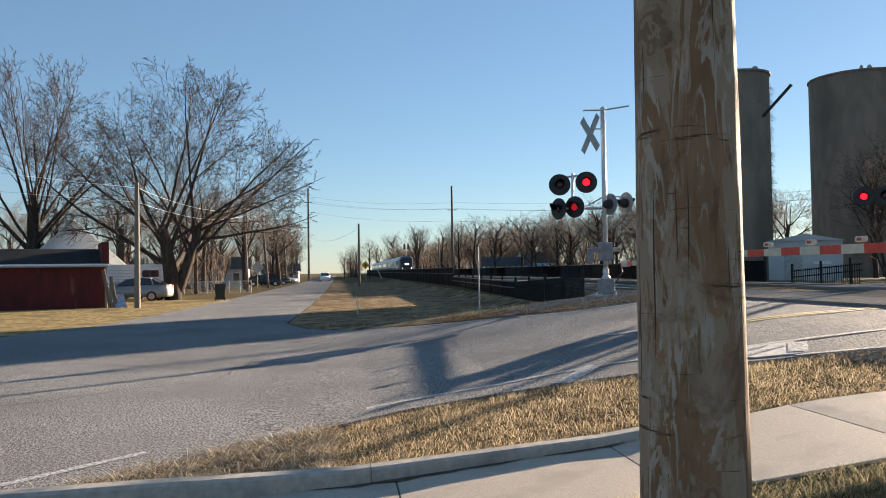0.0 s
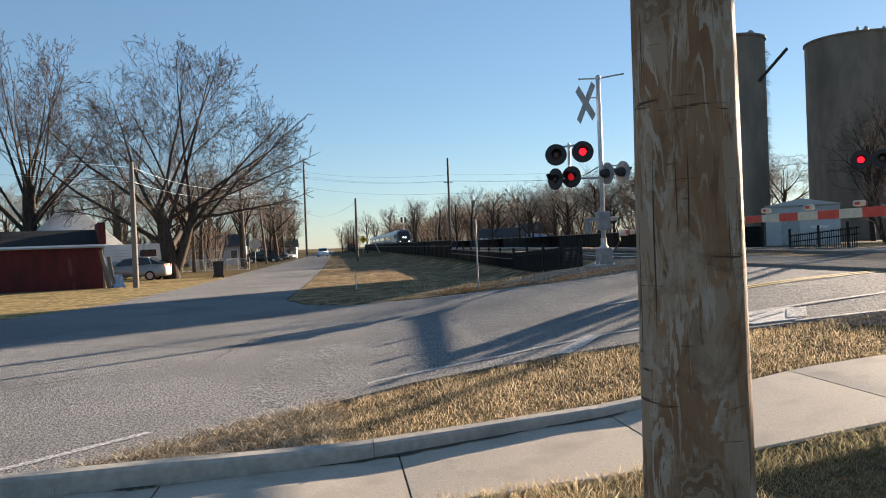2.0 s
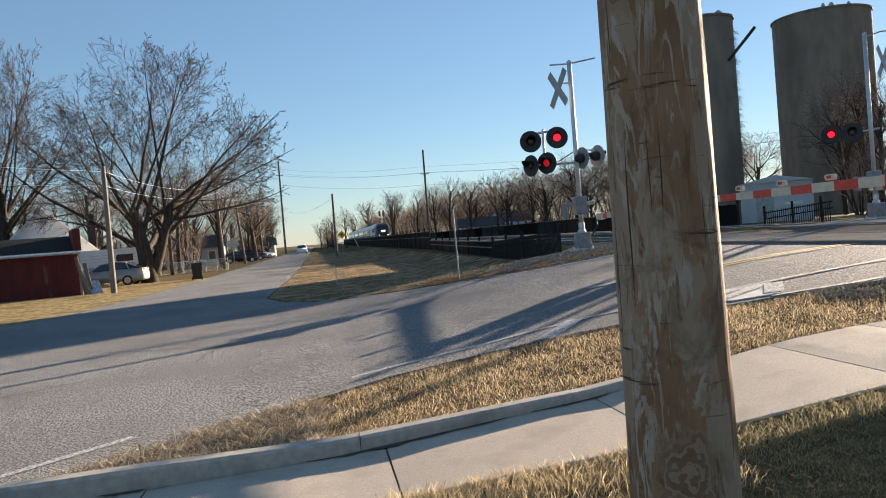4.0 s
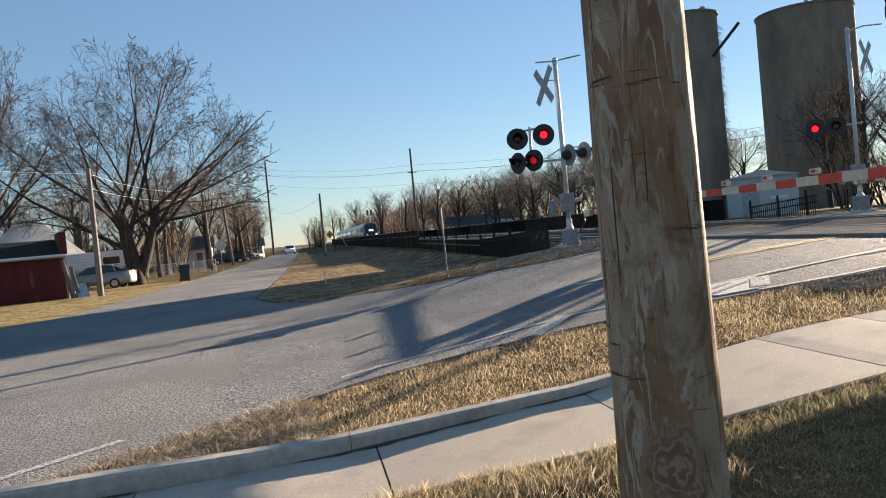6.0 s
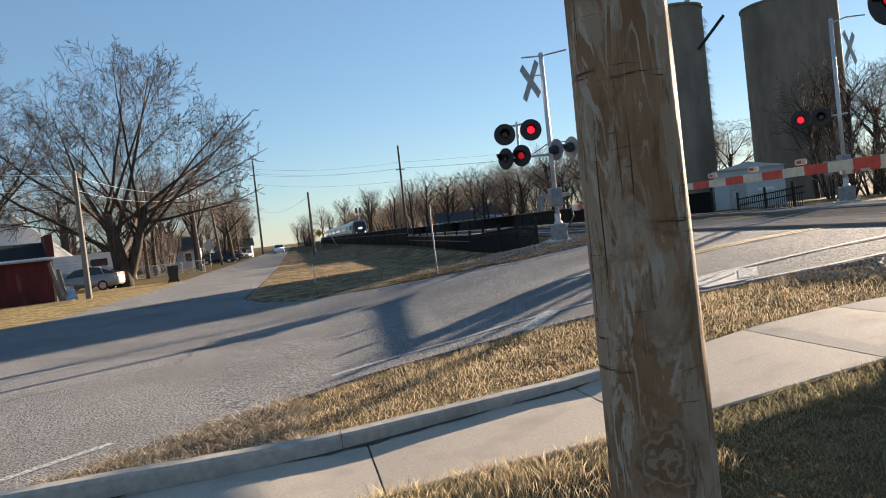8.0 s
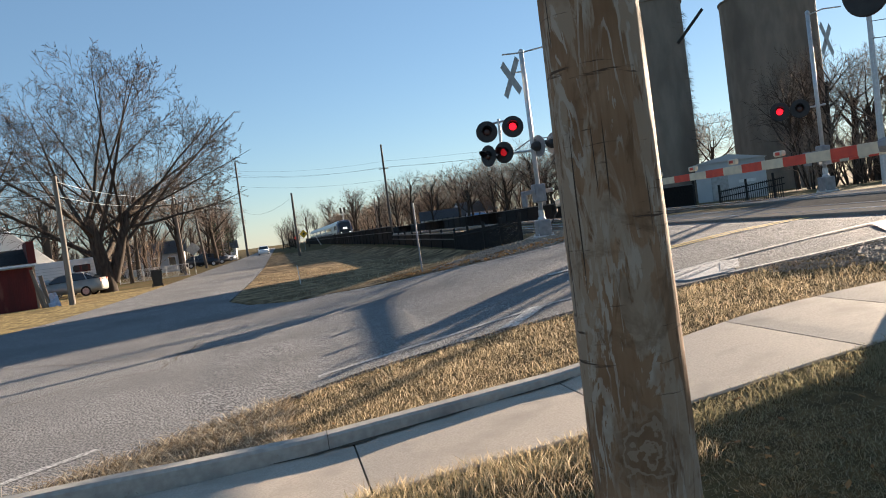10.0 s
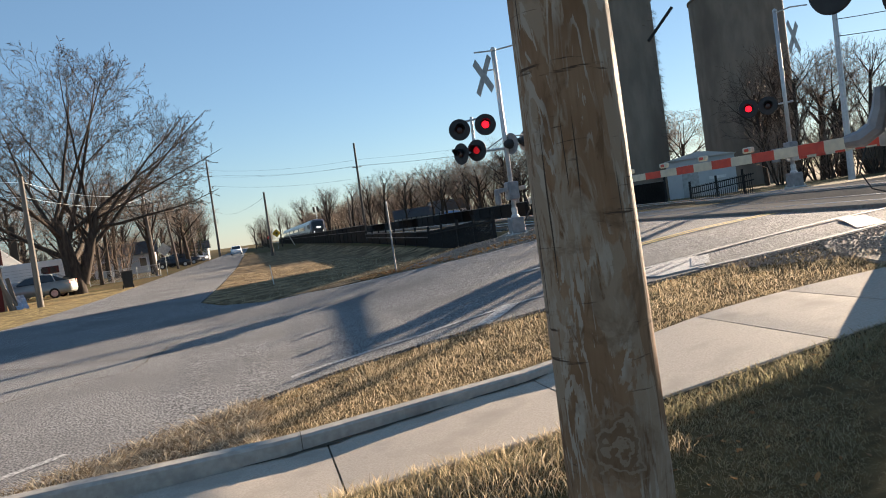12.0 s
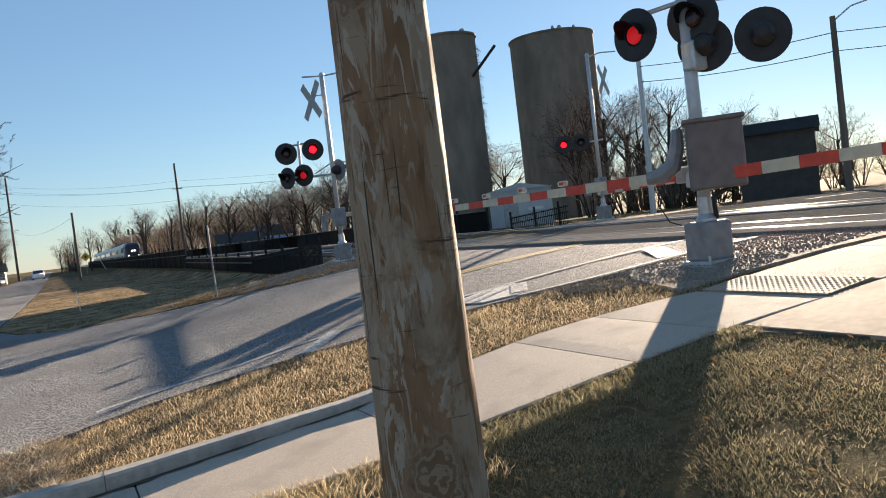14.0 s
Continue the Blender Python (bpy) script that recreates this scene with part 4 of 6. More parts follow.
def fence_run(a, b, h, label, pickets=0.14, post=2.4, rails=(0.12, 0.85), solid=False, top=None):
    """A fence from a to b on the ground: posts, rails and upright pickets."""
    a, b = Vector(a), Vector(b)
    L = (b - a).length
    ang = math.atan2(b.y - a.y, b.x - a.x)
    t = thing("fence", Matrix.Translation((a.x, a.y, 0)) @ Matrix.Rotation(ang, 4, "Z"), label, "fence", "fences")

    def zz(s):
        p = a.lerp(b, s / L)
        return p.z if len(a) > 2 else terr(p.x, p.y)
    s = 0.0
    while s <= L + 0.01:
        z = zz(min(s, L))
        part("fence_post", box((s, 0, z + h / 2 + 0.03), (0.09, 0.09, h + 0.3), 0.008), M_FENCE, t)
        s += post
    for r in rails:
        bm = bmesh.new()
        add_tube(bm, [(0, -0.03, zz(0) + h * r), (L, -0.03, zz(L) + h * r)], 0.03, 4)
        part("fence_rail", bm, M_RAIL_LIT if solid else M_FENCE, t)
    n = int(L / pickets)
    if solid:
        bm = bmesh.new()
        z0, z1 = zz(0), zz(L)
        vs = [bm.verts.new(p) for p in ((0, 0.01, z0 + 0.05), (L, 0.01, z1 + 0.05), (L, 0.01, z1 + h * 0.97), (0, 0.01, z0 + h * 0.97))]
        bm.faces.new(vs)
        bmesh.ops.solidify(bm, geom=bm.faces, thickness=0.02)
        part("mesh_panel", bm, M_FENCE, t, "dense black mesh panel")
    elif n < 90:
        for i in range(1, n):
            z = zz(i * pickets)
            part("picket", box((i * pickets, 0, z + h / 2), (0.028, 0.028, h * 0.94)), M_FENCE, t)
    else:
        bm = bmesh.new()
        for i in range(1, n):
            add_box(bm, (i * pickets, 0, zz(i * pickets) + h / 2), (0.03, 0.03, h * 0.94))
        pk = part("pickets", bm, M_FENCE, t)
        pk["kind"] = "stuff"
    return t


fence_run((8.3, 240, 0.35), (8.15, 57.5, 0.2), 1.72, "tall black metal fence beside the railway", 0.2, 3.0, (0.06, 0.70, 0.95), True)
fence_run((8.15, 57.3, 0.12), (7.75, 34.9, 0.02), 1.08, "low black metal fence beside the railway", 0.2, 3.2, (0.15, 0.72, 0.97), True)
fence_run((7.72, 34.8, 0.02), (7.7, 29.6, 0.18), 1.08, "low black picket fence beside the railway", 0.13, 2.6)
fence_run((7.7, 29.5, 0.18), (7.75, 25.0, 0.36), 1.08, "low black picket fence rising to the crossing", 0.13, 2.25)
fence_run((19.6, 190, 0.72), (19.6, 45, 0.72), 1.25, "dark fence along the far side of the tracks", 0.3, 3.0, (0.1, 0.95), True)
fence_run((19.6, 45, 0.72), (20.2, 36, 0.7), 1.25, "dark fence along the far side of the tracks", 0.2, 3.0, (0.1, 0.95), True)
fence_run((16.95, 28.3, 0.34), (18.9, 27.0, 0.58), 1.14, "black picket fence beyond the tracks", 0.075, 0.98, (0.1, 0.72, 0.92))

# ---- buildings beside the road ----


def barn():
    t = thing("red_barn", (-11.65, 41.95, 0), "low dark red wooden barn with peeling paint and black roof", "barn", turn=19)
    L, h, d = 16.0, 2.12, 5.0
    n = 80
    rr = random.Random(4)
    for i in range(n):
        w = L / n
        part("board", box((-L + (i + 0.5) * w, rr.uniform(-0.006, 0.006), h / 2 - 0.05), (w - 0.006, 0.03, h + 0.08)), M_RED_WOOD, t)
    part("back_wall", box((-L / 2, d / 2, h / 2), (L - 0.1, d - 0.06, h - 0.02)), M_RED_WOOD, t)
    bm = bmesh.new()
    vs = [bm.verts.new(p) for p in ((-L - 0.2, -0.22, h + 0.12), (0.1, -0.22, h + 0.12), (0.1, 2.6, h + 0.92), (-L - 0.2, 2.6, h + 0.92), (-L - 0.2, d + 0.2, h + 0.1), (0.1, d + 0.2, h + 0.1))]
    bm.faces.new((vs[0], vs[1], vs[2], vs[3]))
    bm.faces.new((vs[3], vs[2], vs[5], vs[4]))
    bmesh.ops.solidify(bm, geom=bm.faces, thickness=0.06)
    part("roof", bm, M_ROOF, t, "black shingle roof")
    part("fascia", box((-L / 2, -0.235, h + 0.05), (L + 0.3, 0.03, 0.10), 0.004), M_WHITE, t, "weathered white fascia board")
    part("gutter", tube([(-L, -0.30, h + 0.0), (0.1, -0.30, h - 0.03)], 0.04, 8), M_GALV_BACK, t)
    part("corner_board", box((0.03, -0.03, h / 2), (0.1, 0.06, h), 0.005), M_POLE_LIGHT, t)
    part("end_parapet", box((0.0, 1.2, h + 0.62), (0.35, 2.9, 1.1), 0.02), M_RED_WOOD, t, "dark red end wall rising above the roof")
    return t


barn()


def lean_board(x, y, h, w, dx, material, label):
    t = thing("leaning_board", (x, y, 0), label, "board", "leaning boards")
    bm = bmesh.new()
    add_box(bm, (0, 0, h / 2), (w, 0.035, h), 0.004)
    bmesh.ops.rotate(bm, cent=(0, 0, 0), matrix=Matrix.Rotation(math.atan2(dx, h), 3, "Y"), verts=bm.verts)
    part("plank", bm, material, t)


lean_board(-11.35, 41.75, 1.95, 0.16, -0.35, M_POLE_FAR, "weathered board leaning on the barn")
lean_board(-11.2, 41.7, 1.7, 0.12, -0.42, M_POLE_LIGHT, "grey board leaning on the barn")
lean_board(-11.05, 41.65, 1.6, 0.18, -0.25, M_POLE_FAR, "weathered board leaning on the barn")
lean_board(-10.95, 41.6, 1.2, 0.10, -0.55, M_POLE_LIGHT, "grey board leaning on the barn")

M_TARP = mat("pale_blue_sheet", (0.34, 0.42, 0.54), (0.22, 0.29, 0.40), 0.5, scale=6, bump=0.4, bump_scale=9)
t = thing("tarpaulin", (-10.75, 41.7, 0), "crumpled pale blue plastic sheet beside the barn", "tarpaulin")
bm = bmesh.new()
bmesh.ops.create_grid(bm, x_segments=14, y_segments=14, size=0.5)
for v in bm.verts:
    v.co = Vector((v.co.x * 0.55 - (v.co.y + 0.5) * 0.3, v.co.y * 0.5, 0.36 + v.co.y * 0.65 + 0.10 * noise.noise(Vector((v.co.x * 4, v.co.y * 4, 2)))))
bmesh.ops.solidify(bm, geom=bm.faces, thickness=0.01)
part("sheet", bm, M_TARP, t)


def house():
    t = thing("white_house", (-18.5, 59.3, 0), "white sided house with a steep front gable", "house", turn=16)
    w, e, p, d = 3.15, 2.55, 5.55, 8.0
    bm = bmesh.new()
    vs = [bm.verts.new(q) for q in ((-w, 0, 0), (w, 0, 0), (w, 0, e), (0, 0, p), (-w, 0, e), (-w, d, 0), (w, d, 0), (w, d, e), (0, d, p), (-w, d, e))]
    for f in ((0, 1, 2, 3, 4), (5, 9, 8, 7, 6), (1, 6, 7, 2), (0, 4, 9, 5), (0, 5, 6, 1)):
        bm.faces.new([vs[i] for i in f])
    part("wall", bm, M_WHITE, t)
    for i in range(44):
        z = 0.1 + i * 0.12
        half = w if z < e else w * (p - z) / (p - e)
        if half > 0.2:
            part("siding_board", box((0, -0.012, z + 0.055), (2 * half - 0.02, 0.02, 0.112), 0.0, Matrix.Rotation(radians(4), 3, "X")), M_WHITE, t)
    bm = bmesh.new()
    s = (p - e) / w
    for sg in (-1, 1):
        q = [bm.verts.new(c) for c in ((0, -0.35, p + 0.06), (sg * (w + 0.35), -0.35, e - 0.35 * s + 0.06), (sg * (w + 0.35), d + 0.3, e - 0.35 * s + 0.06), (0, d + 0.3, p + 0.06))]
        bm.faces.new(q if sg > 0 else q[::-1])
    bmesh.ops.solidify(bm, geom=bm.faces, thickness=0.12)
    part("roof", bm, M_ROOF_G, t)
    for sg in (-1, 1):
        bm = bmesh.new()
        q = [bm.verts.new(c) for c in ((0, -0.38, p + 0.08), (sg * (w + 0.36), -0.38, e - 0.36 * s + 0.08), (sg * (w + 0.36), -0.38, e - 0.36 * s - 0.14), (0, -0.38, p - 0.14))]
        bm.faces.new(q)
        bmesh.ops.solidify(bm, geom=bm.faces, thickness=0.03)
        part("barge_board", bm, M_WHITE, t)
    part("gable_vent", box((0, -0.04, p - 0.75), (0.36, 0.04, 0.42), 0.01), M_GALV_BACK, t)
    # porch gable
    bm = bmesh.new()
    vs = [bm.verts.new(q) for q in ((-3.6, -1.8, 2.6), (0.9, -1.8, 2.6), (-1.35, -1.8, 3.55), (-3.6, 0.2, 2.6), (0.9, 0.2, 2.6), (-1.35, 0.2, 3.55))]
    for f in ((0, 1, 2), (0, 2, 5, 3), (1, 4, 5, 2), (3, 5, 4), (0, 3, 4, 1)):
        bm.faces.new([vs[i] for i in f])
    bmesh.ops.recalc_face_normals(bm, faces=bm.faces)
    part("porch_gable", bm, M_WHITE, t)
    for x in (-3.4, 0.7):
        part("porch_post", box((x, -1.7, 1.3), (0.14, 0.14, 2.6), 0.01), M_WHITE, t)
    part("chimney", box((w - 0.1, 1.0, 3.6), (0.46, 0.46, 2.9), 0.02), M_UNDER, t, "black chimney stack")


house()


def travel_trailer():
    t = thing("travel_trailer", (-13.9, 57.2, 0), "white travel trailer with ribbed sides and one dark window", "trailer", turn=6)
    L, h = 5.4, 1.75
    bm = bmesh.new()
    prof = [(-L / 2, 0.55), (L / 2 - 0.25, 0.55), (L / 2, 1.0), (L / 2 - 0.1, 1.9), (L / 2 - 0.5, 2.35), (-L / 2 + 0.2, 2.35), (-L / 2, 2.1)]
    a = [bm.verts.new((x, -1.1, z)) for x, z in prof]
    b = [bm.verts.new((x, 1.1, z)) for x, z in prof]
    bm.faces.new(a)
    bm.faces.new(b[::-1])
    for i in range(len(prof)):
        bm.faces.new((a[i], b[i], b[(i + 1) % len(prof)], a[(i + 1) % len(prof)]))
    bmesh.ops.recalc_face_normals(bm, faces=bm.faces)
    bmesh.ops.bevel(bm, geom=list(bm.edges), offset=0.05, segments=2, affect="EDGES")
    part("body", bm, M_WHITE, t)
    for i in range(7):
        part("side_rib", box((-0.1, -1.108, 0.75 + i * 0.2), (L - 0.7, 0.015, 0.02)), M_SHED, t)
    w = part("window", box((1.15, -1.115, 1.72), (1.0, 0.03, 0.46), 0.02), M_WINDOW, t, "dark window with pale frame")
    for x in (0.8, 1.32):
        part("pane_frame", box((x, -1.13, 1.72), (0.42, 0.02, 0.32), 0.01), M_BLACK, w)
    for x in (-0.5, 0.4):
        part("wheel", lathe([(0.32, -0.1), (0.34, -0.05), (0.34, 0.05), (0.32, 0.1)], 20, "Y"), M_TYRE, t).location = (x, -0.95, 0.34)
    part("jack", box((1.9, -0.8, 0.28), (0.08, 0.08, 0.6)), M_GALV_BACK, t)


travel_trailer()


def car(at, turn, paint, label, L=4.45, H=1.48, W=1.74, suv=False):
    """A car: shaped body shell, glazed cabin with pillars, wheels with rims, lamps."""
    t = thing("car", at, label, "car", "cars", turn)
    k = H / 1.48
    low = [(-L / 2, 0.42), (-L / 2 + 0.05, 0.26), (L / 2 - 0.1, 0.26), (L / 2, 0.45), (L / 2 - 0.02, 0.72 * k), (L / 2 - 0.35, 0.84 * k), (0.95, 0.95 * k), (-1.75, 1.02 * k), (-L / 2 + 0.05, 1.0 * k), (-L / 2, 0.75 * k)]
    top = [(0.95, 0.95 * k), (0.25, 1.38 * k), (-0.5, H), (-1.2, H * (0.99 if suv else 0.955)), (-L / 2 + (0.25 if suv else 0.12), 1.02 * k)]

    def shell(prof, w0, w1, z0, z1):
        bm = bmesh.new()
        sides = []
        for s in (-1, 1):
            sides.append([bm.verts.new((x, s * (w0 + (w1 - w0) * max(0, min(1, (z - z0) / (z1 - z0)))), z)) for x, z in prof])
        bm.faces.new(sides[0])
        bm.faces.new(sides[1][::-1])
        n = len(prof)
        for i in range(n):
            bm.faces.new((sides[0][i], sides[1][i], sides[1][(i + 1) % n], sides[0][(i + 1) % n]))
        bmesh.ops.recalc_face_normals(bm, faces=bm.faces)
        bmesh.ops.bevel(bm, geom=list(bm.edges), offset=0.045, segments=2, affect="EDGES")
        return bm
    part("body", shell(low, W / 2, W / 2 - 0.03, 0.3, 1.0), paint, t, smooth=True)
    part("cabin_glass", shell(top, W / 2 - 0.04, W / 2 - 0.24, 0.95, H), M_WINDOW, t, "dark tinted glass")
    roof = [(0.22, 1.39 * k), (-0.5, H + 0.012), (-1.22, H * (1.0 if suv else 0.965) + 0.01), (-1.2, H * 0.93), (-0.4, H * 0.955), (0.2, 1.35 * k)]
    part("roof_panel", shell(roof, W / 2 - 0.21, W / 2 - 0.235, 1.3, H), paint, t)
    for s in (-1, 1):
        for x0, x1 in (((0.93, 0.955 * k), (0.22, 1.385 * k)), ((-0.38, 0.98 * k), (-0.45, H - 0.02)), ((-1.45, 1.0 * k), (-1.25, H * 0.95))):
            part("pillar", tube([(x0[0], s * (W / 2 - 0.055), x0[1]), (x1[0], s * (W / 2 - 0.235), x1[1])], 0.032, 6), paint, t)
        for x in (1.36, -1.34):
            wh = part("wheel", lathe([(0.30, -0.09), (0.315, -0.06), (0.315, 0.06), (0.30, 0.09)], 24, "Y"), M_TYRE, t)
            wh.location = (x, s * (W / 2 - 0.09), 0.315)
            part("rim", lathe([(0.20, -0.098), (0.20, 0.098)], 14, "Y"), M_STEEL, wh, "silver rim")
        part("door_line", box((-0.4, s * (W / 2 + 0.001), 0.66), (0.012, 0.01, 0.5)), M_BLACK, t)
        part("tail_lamp", box((-L / 2 + 0.03, s * 0.68, 0.88 * k), (0.07, 0.22, 0.2), 0.02), M_GATE_R, t)
        part("headlight", box((L / 2 - 0.12, s * 0.62, 0.70 * k), (0.14, 0.3, 0.12), 0.03), M_SIGN_W, t)
        part("mirror", box((0.72, s * (W / 2 + 0.06), 0.98 * k), (0.1, 0.16, 0.11), 0.03), paint, t)
    return t


car((-12.75, 52.1, 0), 176, M_SILVER, "silver hatchback parked beside the great tree")
car((-2.6, 150, 0), -90, M_WHITE, "white car on the side road", 4.6, 1.65, 1.85, True)
car((-9.5, 104, 0), 8, M_DARKCAR, "dark car parked on the far lawn")
car((-9.0, 111, 0), 12, M_DARKCAR, "dark car parked on the far lawn", 4.6, 1.65, 1.8, True)
car((-8.8, 128, 0), 20, M_WHITE, "white car parked on the far lawn")
car((33.0, 12.8 + 1.2, 0.84), 180, M_DARKCAR, "dark car waiting beyond the crossing", 4.6, 1.55, 1.8, True)


def trailer_small():
    t = thing("utility_trailer", (-14.0, 53.6, 0), "small covered trailer with a pale wheel", "trailer", turn=8)
    bm = bmesh.new()
    bmesh.ops.create_uvsphere(bm, u_segments=16, v_segments=10, radius=1)
    for v in bm.verts:
        v.co = Vector((v.co.x * 0.85, v.co.y * 0.6, 0.82 + v.co.z * 0.42 + 0.06 * noise.noise(v.co * 2)))
    part("cover", bm, M_GALV_BACK, t, "grey canvas cover", True)
    part("bed", box((0, 0, 0.55), (1.6, 1.1, 0.2), 0.03), M_UNDER, t)
    for s in (-1, 1):
        wh = part("wheel", lathe([(0.27, -0.08), (0.29, 0), (0.27, 0.08)], 20, "Y"), M_TYRE, t)
        wh.location = (0.25, s * 0.62, 0.29)
        part("rim", lathe([(0.15, -0.09), (0.15, 0.09)], 14, "Y"), M_WHITE, wh)


trailer_small()


def wheelie_bin():
    t = thing("rubbish_bin", (-7.15, 49.6, 0), "dark brown wheeled rubbish bin on the verge", "bin", turn=10)
    bm = bmesh.new()
    a = [bm.verts.new(q) for q in ((-0.24, -0.25, 0.08), (0.24, -0.25, 0.08), (0.24, 0.25, 0.08), (-0.24, 0.25, 0.08))]
    b = [bm.verts.new(q) for q in ((-0.31, -0.34, 0.98), (0.31, -0.34, 0.98), (0.31, 0.36, 0.98), (-0.31, 0.36, 0.98))]
    bm.faces.new(a[::-1])
    bm.faces.new(b)
    for i in range(4):
        bm.faces.new((a[i], a[(i + 1) % 4], b[(i + 1) % 4], b[i]))
    bmesh.ops.bevel(bm, geom=list(bm.edges), offset=0.03, segments=2, affect="EDGES")
    part("body", bm, M_PLASTIC, t)
    part("lid", box((0, 0.0, 1.02), (0.68, 0.78, 0.07), 0.03), M_PLASTIC, t)
    part("handle", tube([(-0.25, 0.42, 0.98), (0.25, 0.42, 0.98)], 0.018, 8), M_PLASTIC, t)
    for s in (-0.28, 0.28):
        part("wheel", cyl((s - 0.03, 0.3, 0.12), (s + 0.03, 0.3, 0.12), 0.12, 14), M_TYRE, t)
    part("label_bar", box((0, -0.30, 0.76), (0.26, 0.02, 0.07), 0, Matrix.Rotation(radians(-6), 3, "X")), M_SIGN_W, t)


wheelie_bin()


def diamond_sign(x, y, z_mid, size, material, label, post=M_GALV_BACK):
    z = terr(x, y)
    t = thing("road_sign", (x, y, z), label, "road sign", "road signs")
    part("post", box((0, 0.03, (z_mid - z) / 2 + 0.1), (0.06, 0.05, z_mid - z + 0.7)), post, t)
    part("plate", box((0, 0, z_mid - z), (size, 0.012, size), 0.01, Matrix.Rotation(radians(45), 3, "Y")), material, t)
    return t


diamond_sign(-7.1, 71.6, 2.15, 0.84, M_GALV_BACK, "back of a diamond road sign on a steel post")
ys = diamond_sign(4.9, 150, 2.9, 1.1, M_SIGN_Y, "yellow diamond warning sign on a post")
part("symbol", box((0, -0.012, 2.9), (0.5, 0.008, 0.16), 0.002), M_BLACK, ys)
part("symbol", box((0, -0.014, 2.9), (0.16, 0.008, 0.5), 0.002), M_BLACK, ys)
diamond_sign(3.6, 152, 2.3, 0.7, M_GATE_R, "red sign on a post")


def wire_fence():
    t = thing("chain_fence", (-12.8, 69.0, 0), "low pale chain link fence on the lawn", "fence", "fences", turn=9)
    for i in range(7):
        part("fence_post", tube([(i * 0.9, 0, -0.1), (i * 0.9, 0, 1.05)], 0.03, 6), M_SHED, t)
    for z in (0.06, 1.0):
        part("fence_rail", tube([(0, 0, z), (5.4, 0, z)], 0.022, 6), M_SHED, t)
    bm = bmesh.new()
    for i in range(-10, 54):
        for s in (-1, 1):
            x0, x1 = i * 0.1, i * 0.1 + s * 0.95
            if 0 <= x0 <= 5.4 and 0 <= x1 <= 5.4:
                add_tube(bm, [(x0, 0, 0.06), (x1, 0, 1.0)], 0.006, 3, False)
    m = part("mesh_wire", bm, M_SHED, t)
    m["kind"] = "stuff"


wire_fence()


def far_building(x, y, w, d, h, rise, turn, wall, roof, label, name="far_house", windows=3):
    t = thing(name, (x, y, terr(x, y)), label, "house", "far houses", turn)
    bm = bmesh.new()
    vs = [bm.verts.new(q) for q in ((-w / 2, 0, -0.3), (w / 2, 0, -0.3), (w / 2, 0, h), (-w / 2, 0, h), (-w / 2, d, -0.3), (w / 2, d, -0.3), (w / 2, d, h), (-w / 2, d, h), (-w / 2, d / 2, h + rise), (w / 2, d / 2, h + rise))]
    for f in ((0, 1, 2, 3), (5, 4, 7, 6), (1, 5, 6, 9, 2), (4, 0, 3, 8, 7)):
        bm.faces.new([vs[i] for i in f])
    part("wall", bm, wall, t)
    bm = bmesh.new()
    o = 0.3
    vs = [bm.verts.new(q) for q in ((-w / 2 - o, -o, h - 0.1), (w / 2 + o, -o, h - 0.1), (w / 2 + o, d / 2, h + rise + 0.05), (-w / 2 - o, d / 2, h + rise + 0.05), (w / 2 + o, d + o, h - 0.1), (-w / 2 - o, d + o, h - 0.1))]
    bm.faces.new((vs[0], vs[1], vs[2], vs[3]))
    bm.faces.new((vs[3], vs[2], vs[4], vs[5]))
    bmesh.ops.solidify(bm, geom=bm.faces, thickness=0.1)
    part("roof", bm, roof, t)
    for i in range(windows):
        x0 = -w / 2 + (i + 0.7) * w / (windows + 0.4)
        win = part("window", box((x0, -0.02, h * 0.55), (0.9, 0.06, 1.1), 0.01), M_WHITE, t)
        part("pane", box((x0, -0.045, h * 0.55), (0.74, 0.04, 0.94)), M_WINDOW, win)
    return t


far_building(24.8, 118, 6.5, 6, 1.5, 1.3, -8, M_WHITE, M_ROOF_G, "low white house beyond the railway")
far_building(31.5, 121, 5.5, 6, 2.0, 1.6, 12, M_WHITE, M_ROOF_G, "white house with grey roof beyond the railway")
far_building(-14.5, 100, 7, 6, 2.3, 1.4, 5, M_SHED, M_ROOF_G, "grey house among bare trees")
far_building(-5.9 - 4.0, 138, 6, 5, 2.0, 1.2, 0, M_SHED, M_ROOF_G, "pale shed beside the side road")
far_building(38.1, 33.2, 4.2, 5, 3.9, 0.7, -51, M_DKBLD, M_ROOF, "dark brown building beyond the tracks", "dark_building", 0)
far_building(47.5, 22.5, 9, 8, 3.0, 0.9, -62, M_DKBLD, M_ROOF, "low dark building beyond the tracks", "dark_building", 0)
t = thing("blue_tarp_boat", (29.6, 116.5, terr(29.6, 116)), "blue covered boat beyond the railway", "boat")
bm = bmesh.new()
bmesh.ops.create_uvsphere(bm, u_segments=16, v_segments=10, radius=1)
for v in bm.verts:
    v.co = Vector((v.co.x * 1.9, v.co.y * 0.9, 1.1 + v.co.z * (0.6 if v.co.z > 0 else 0.9)))
part("hull", bm, mat("blue_tarp", (0.14, 0.30, 0.52), (0.10, 0.24, 0.44), 0.5, scale=3), t, smooth=True)

# ---- the train ----


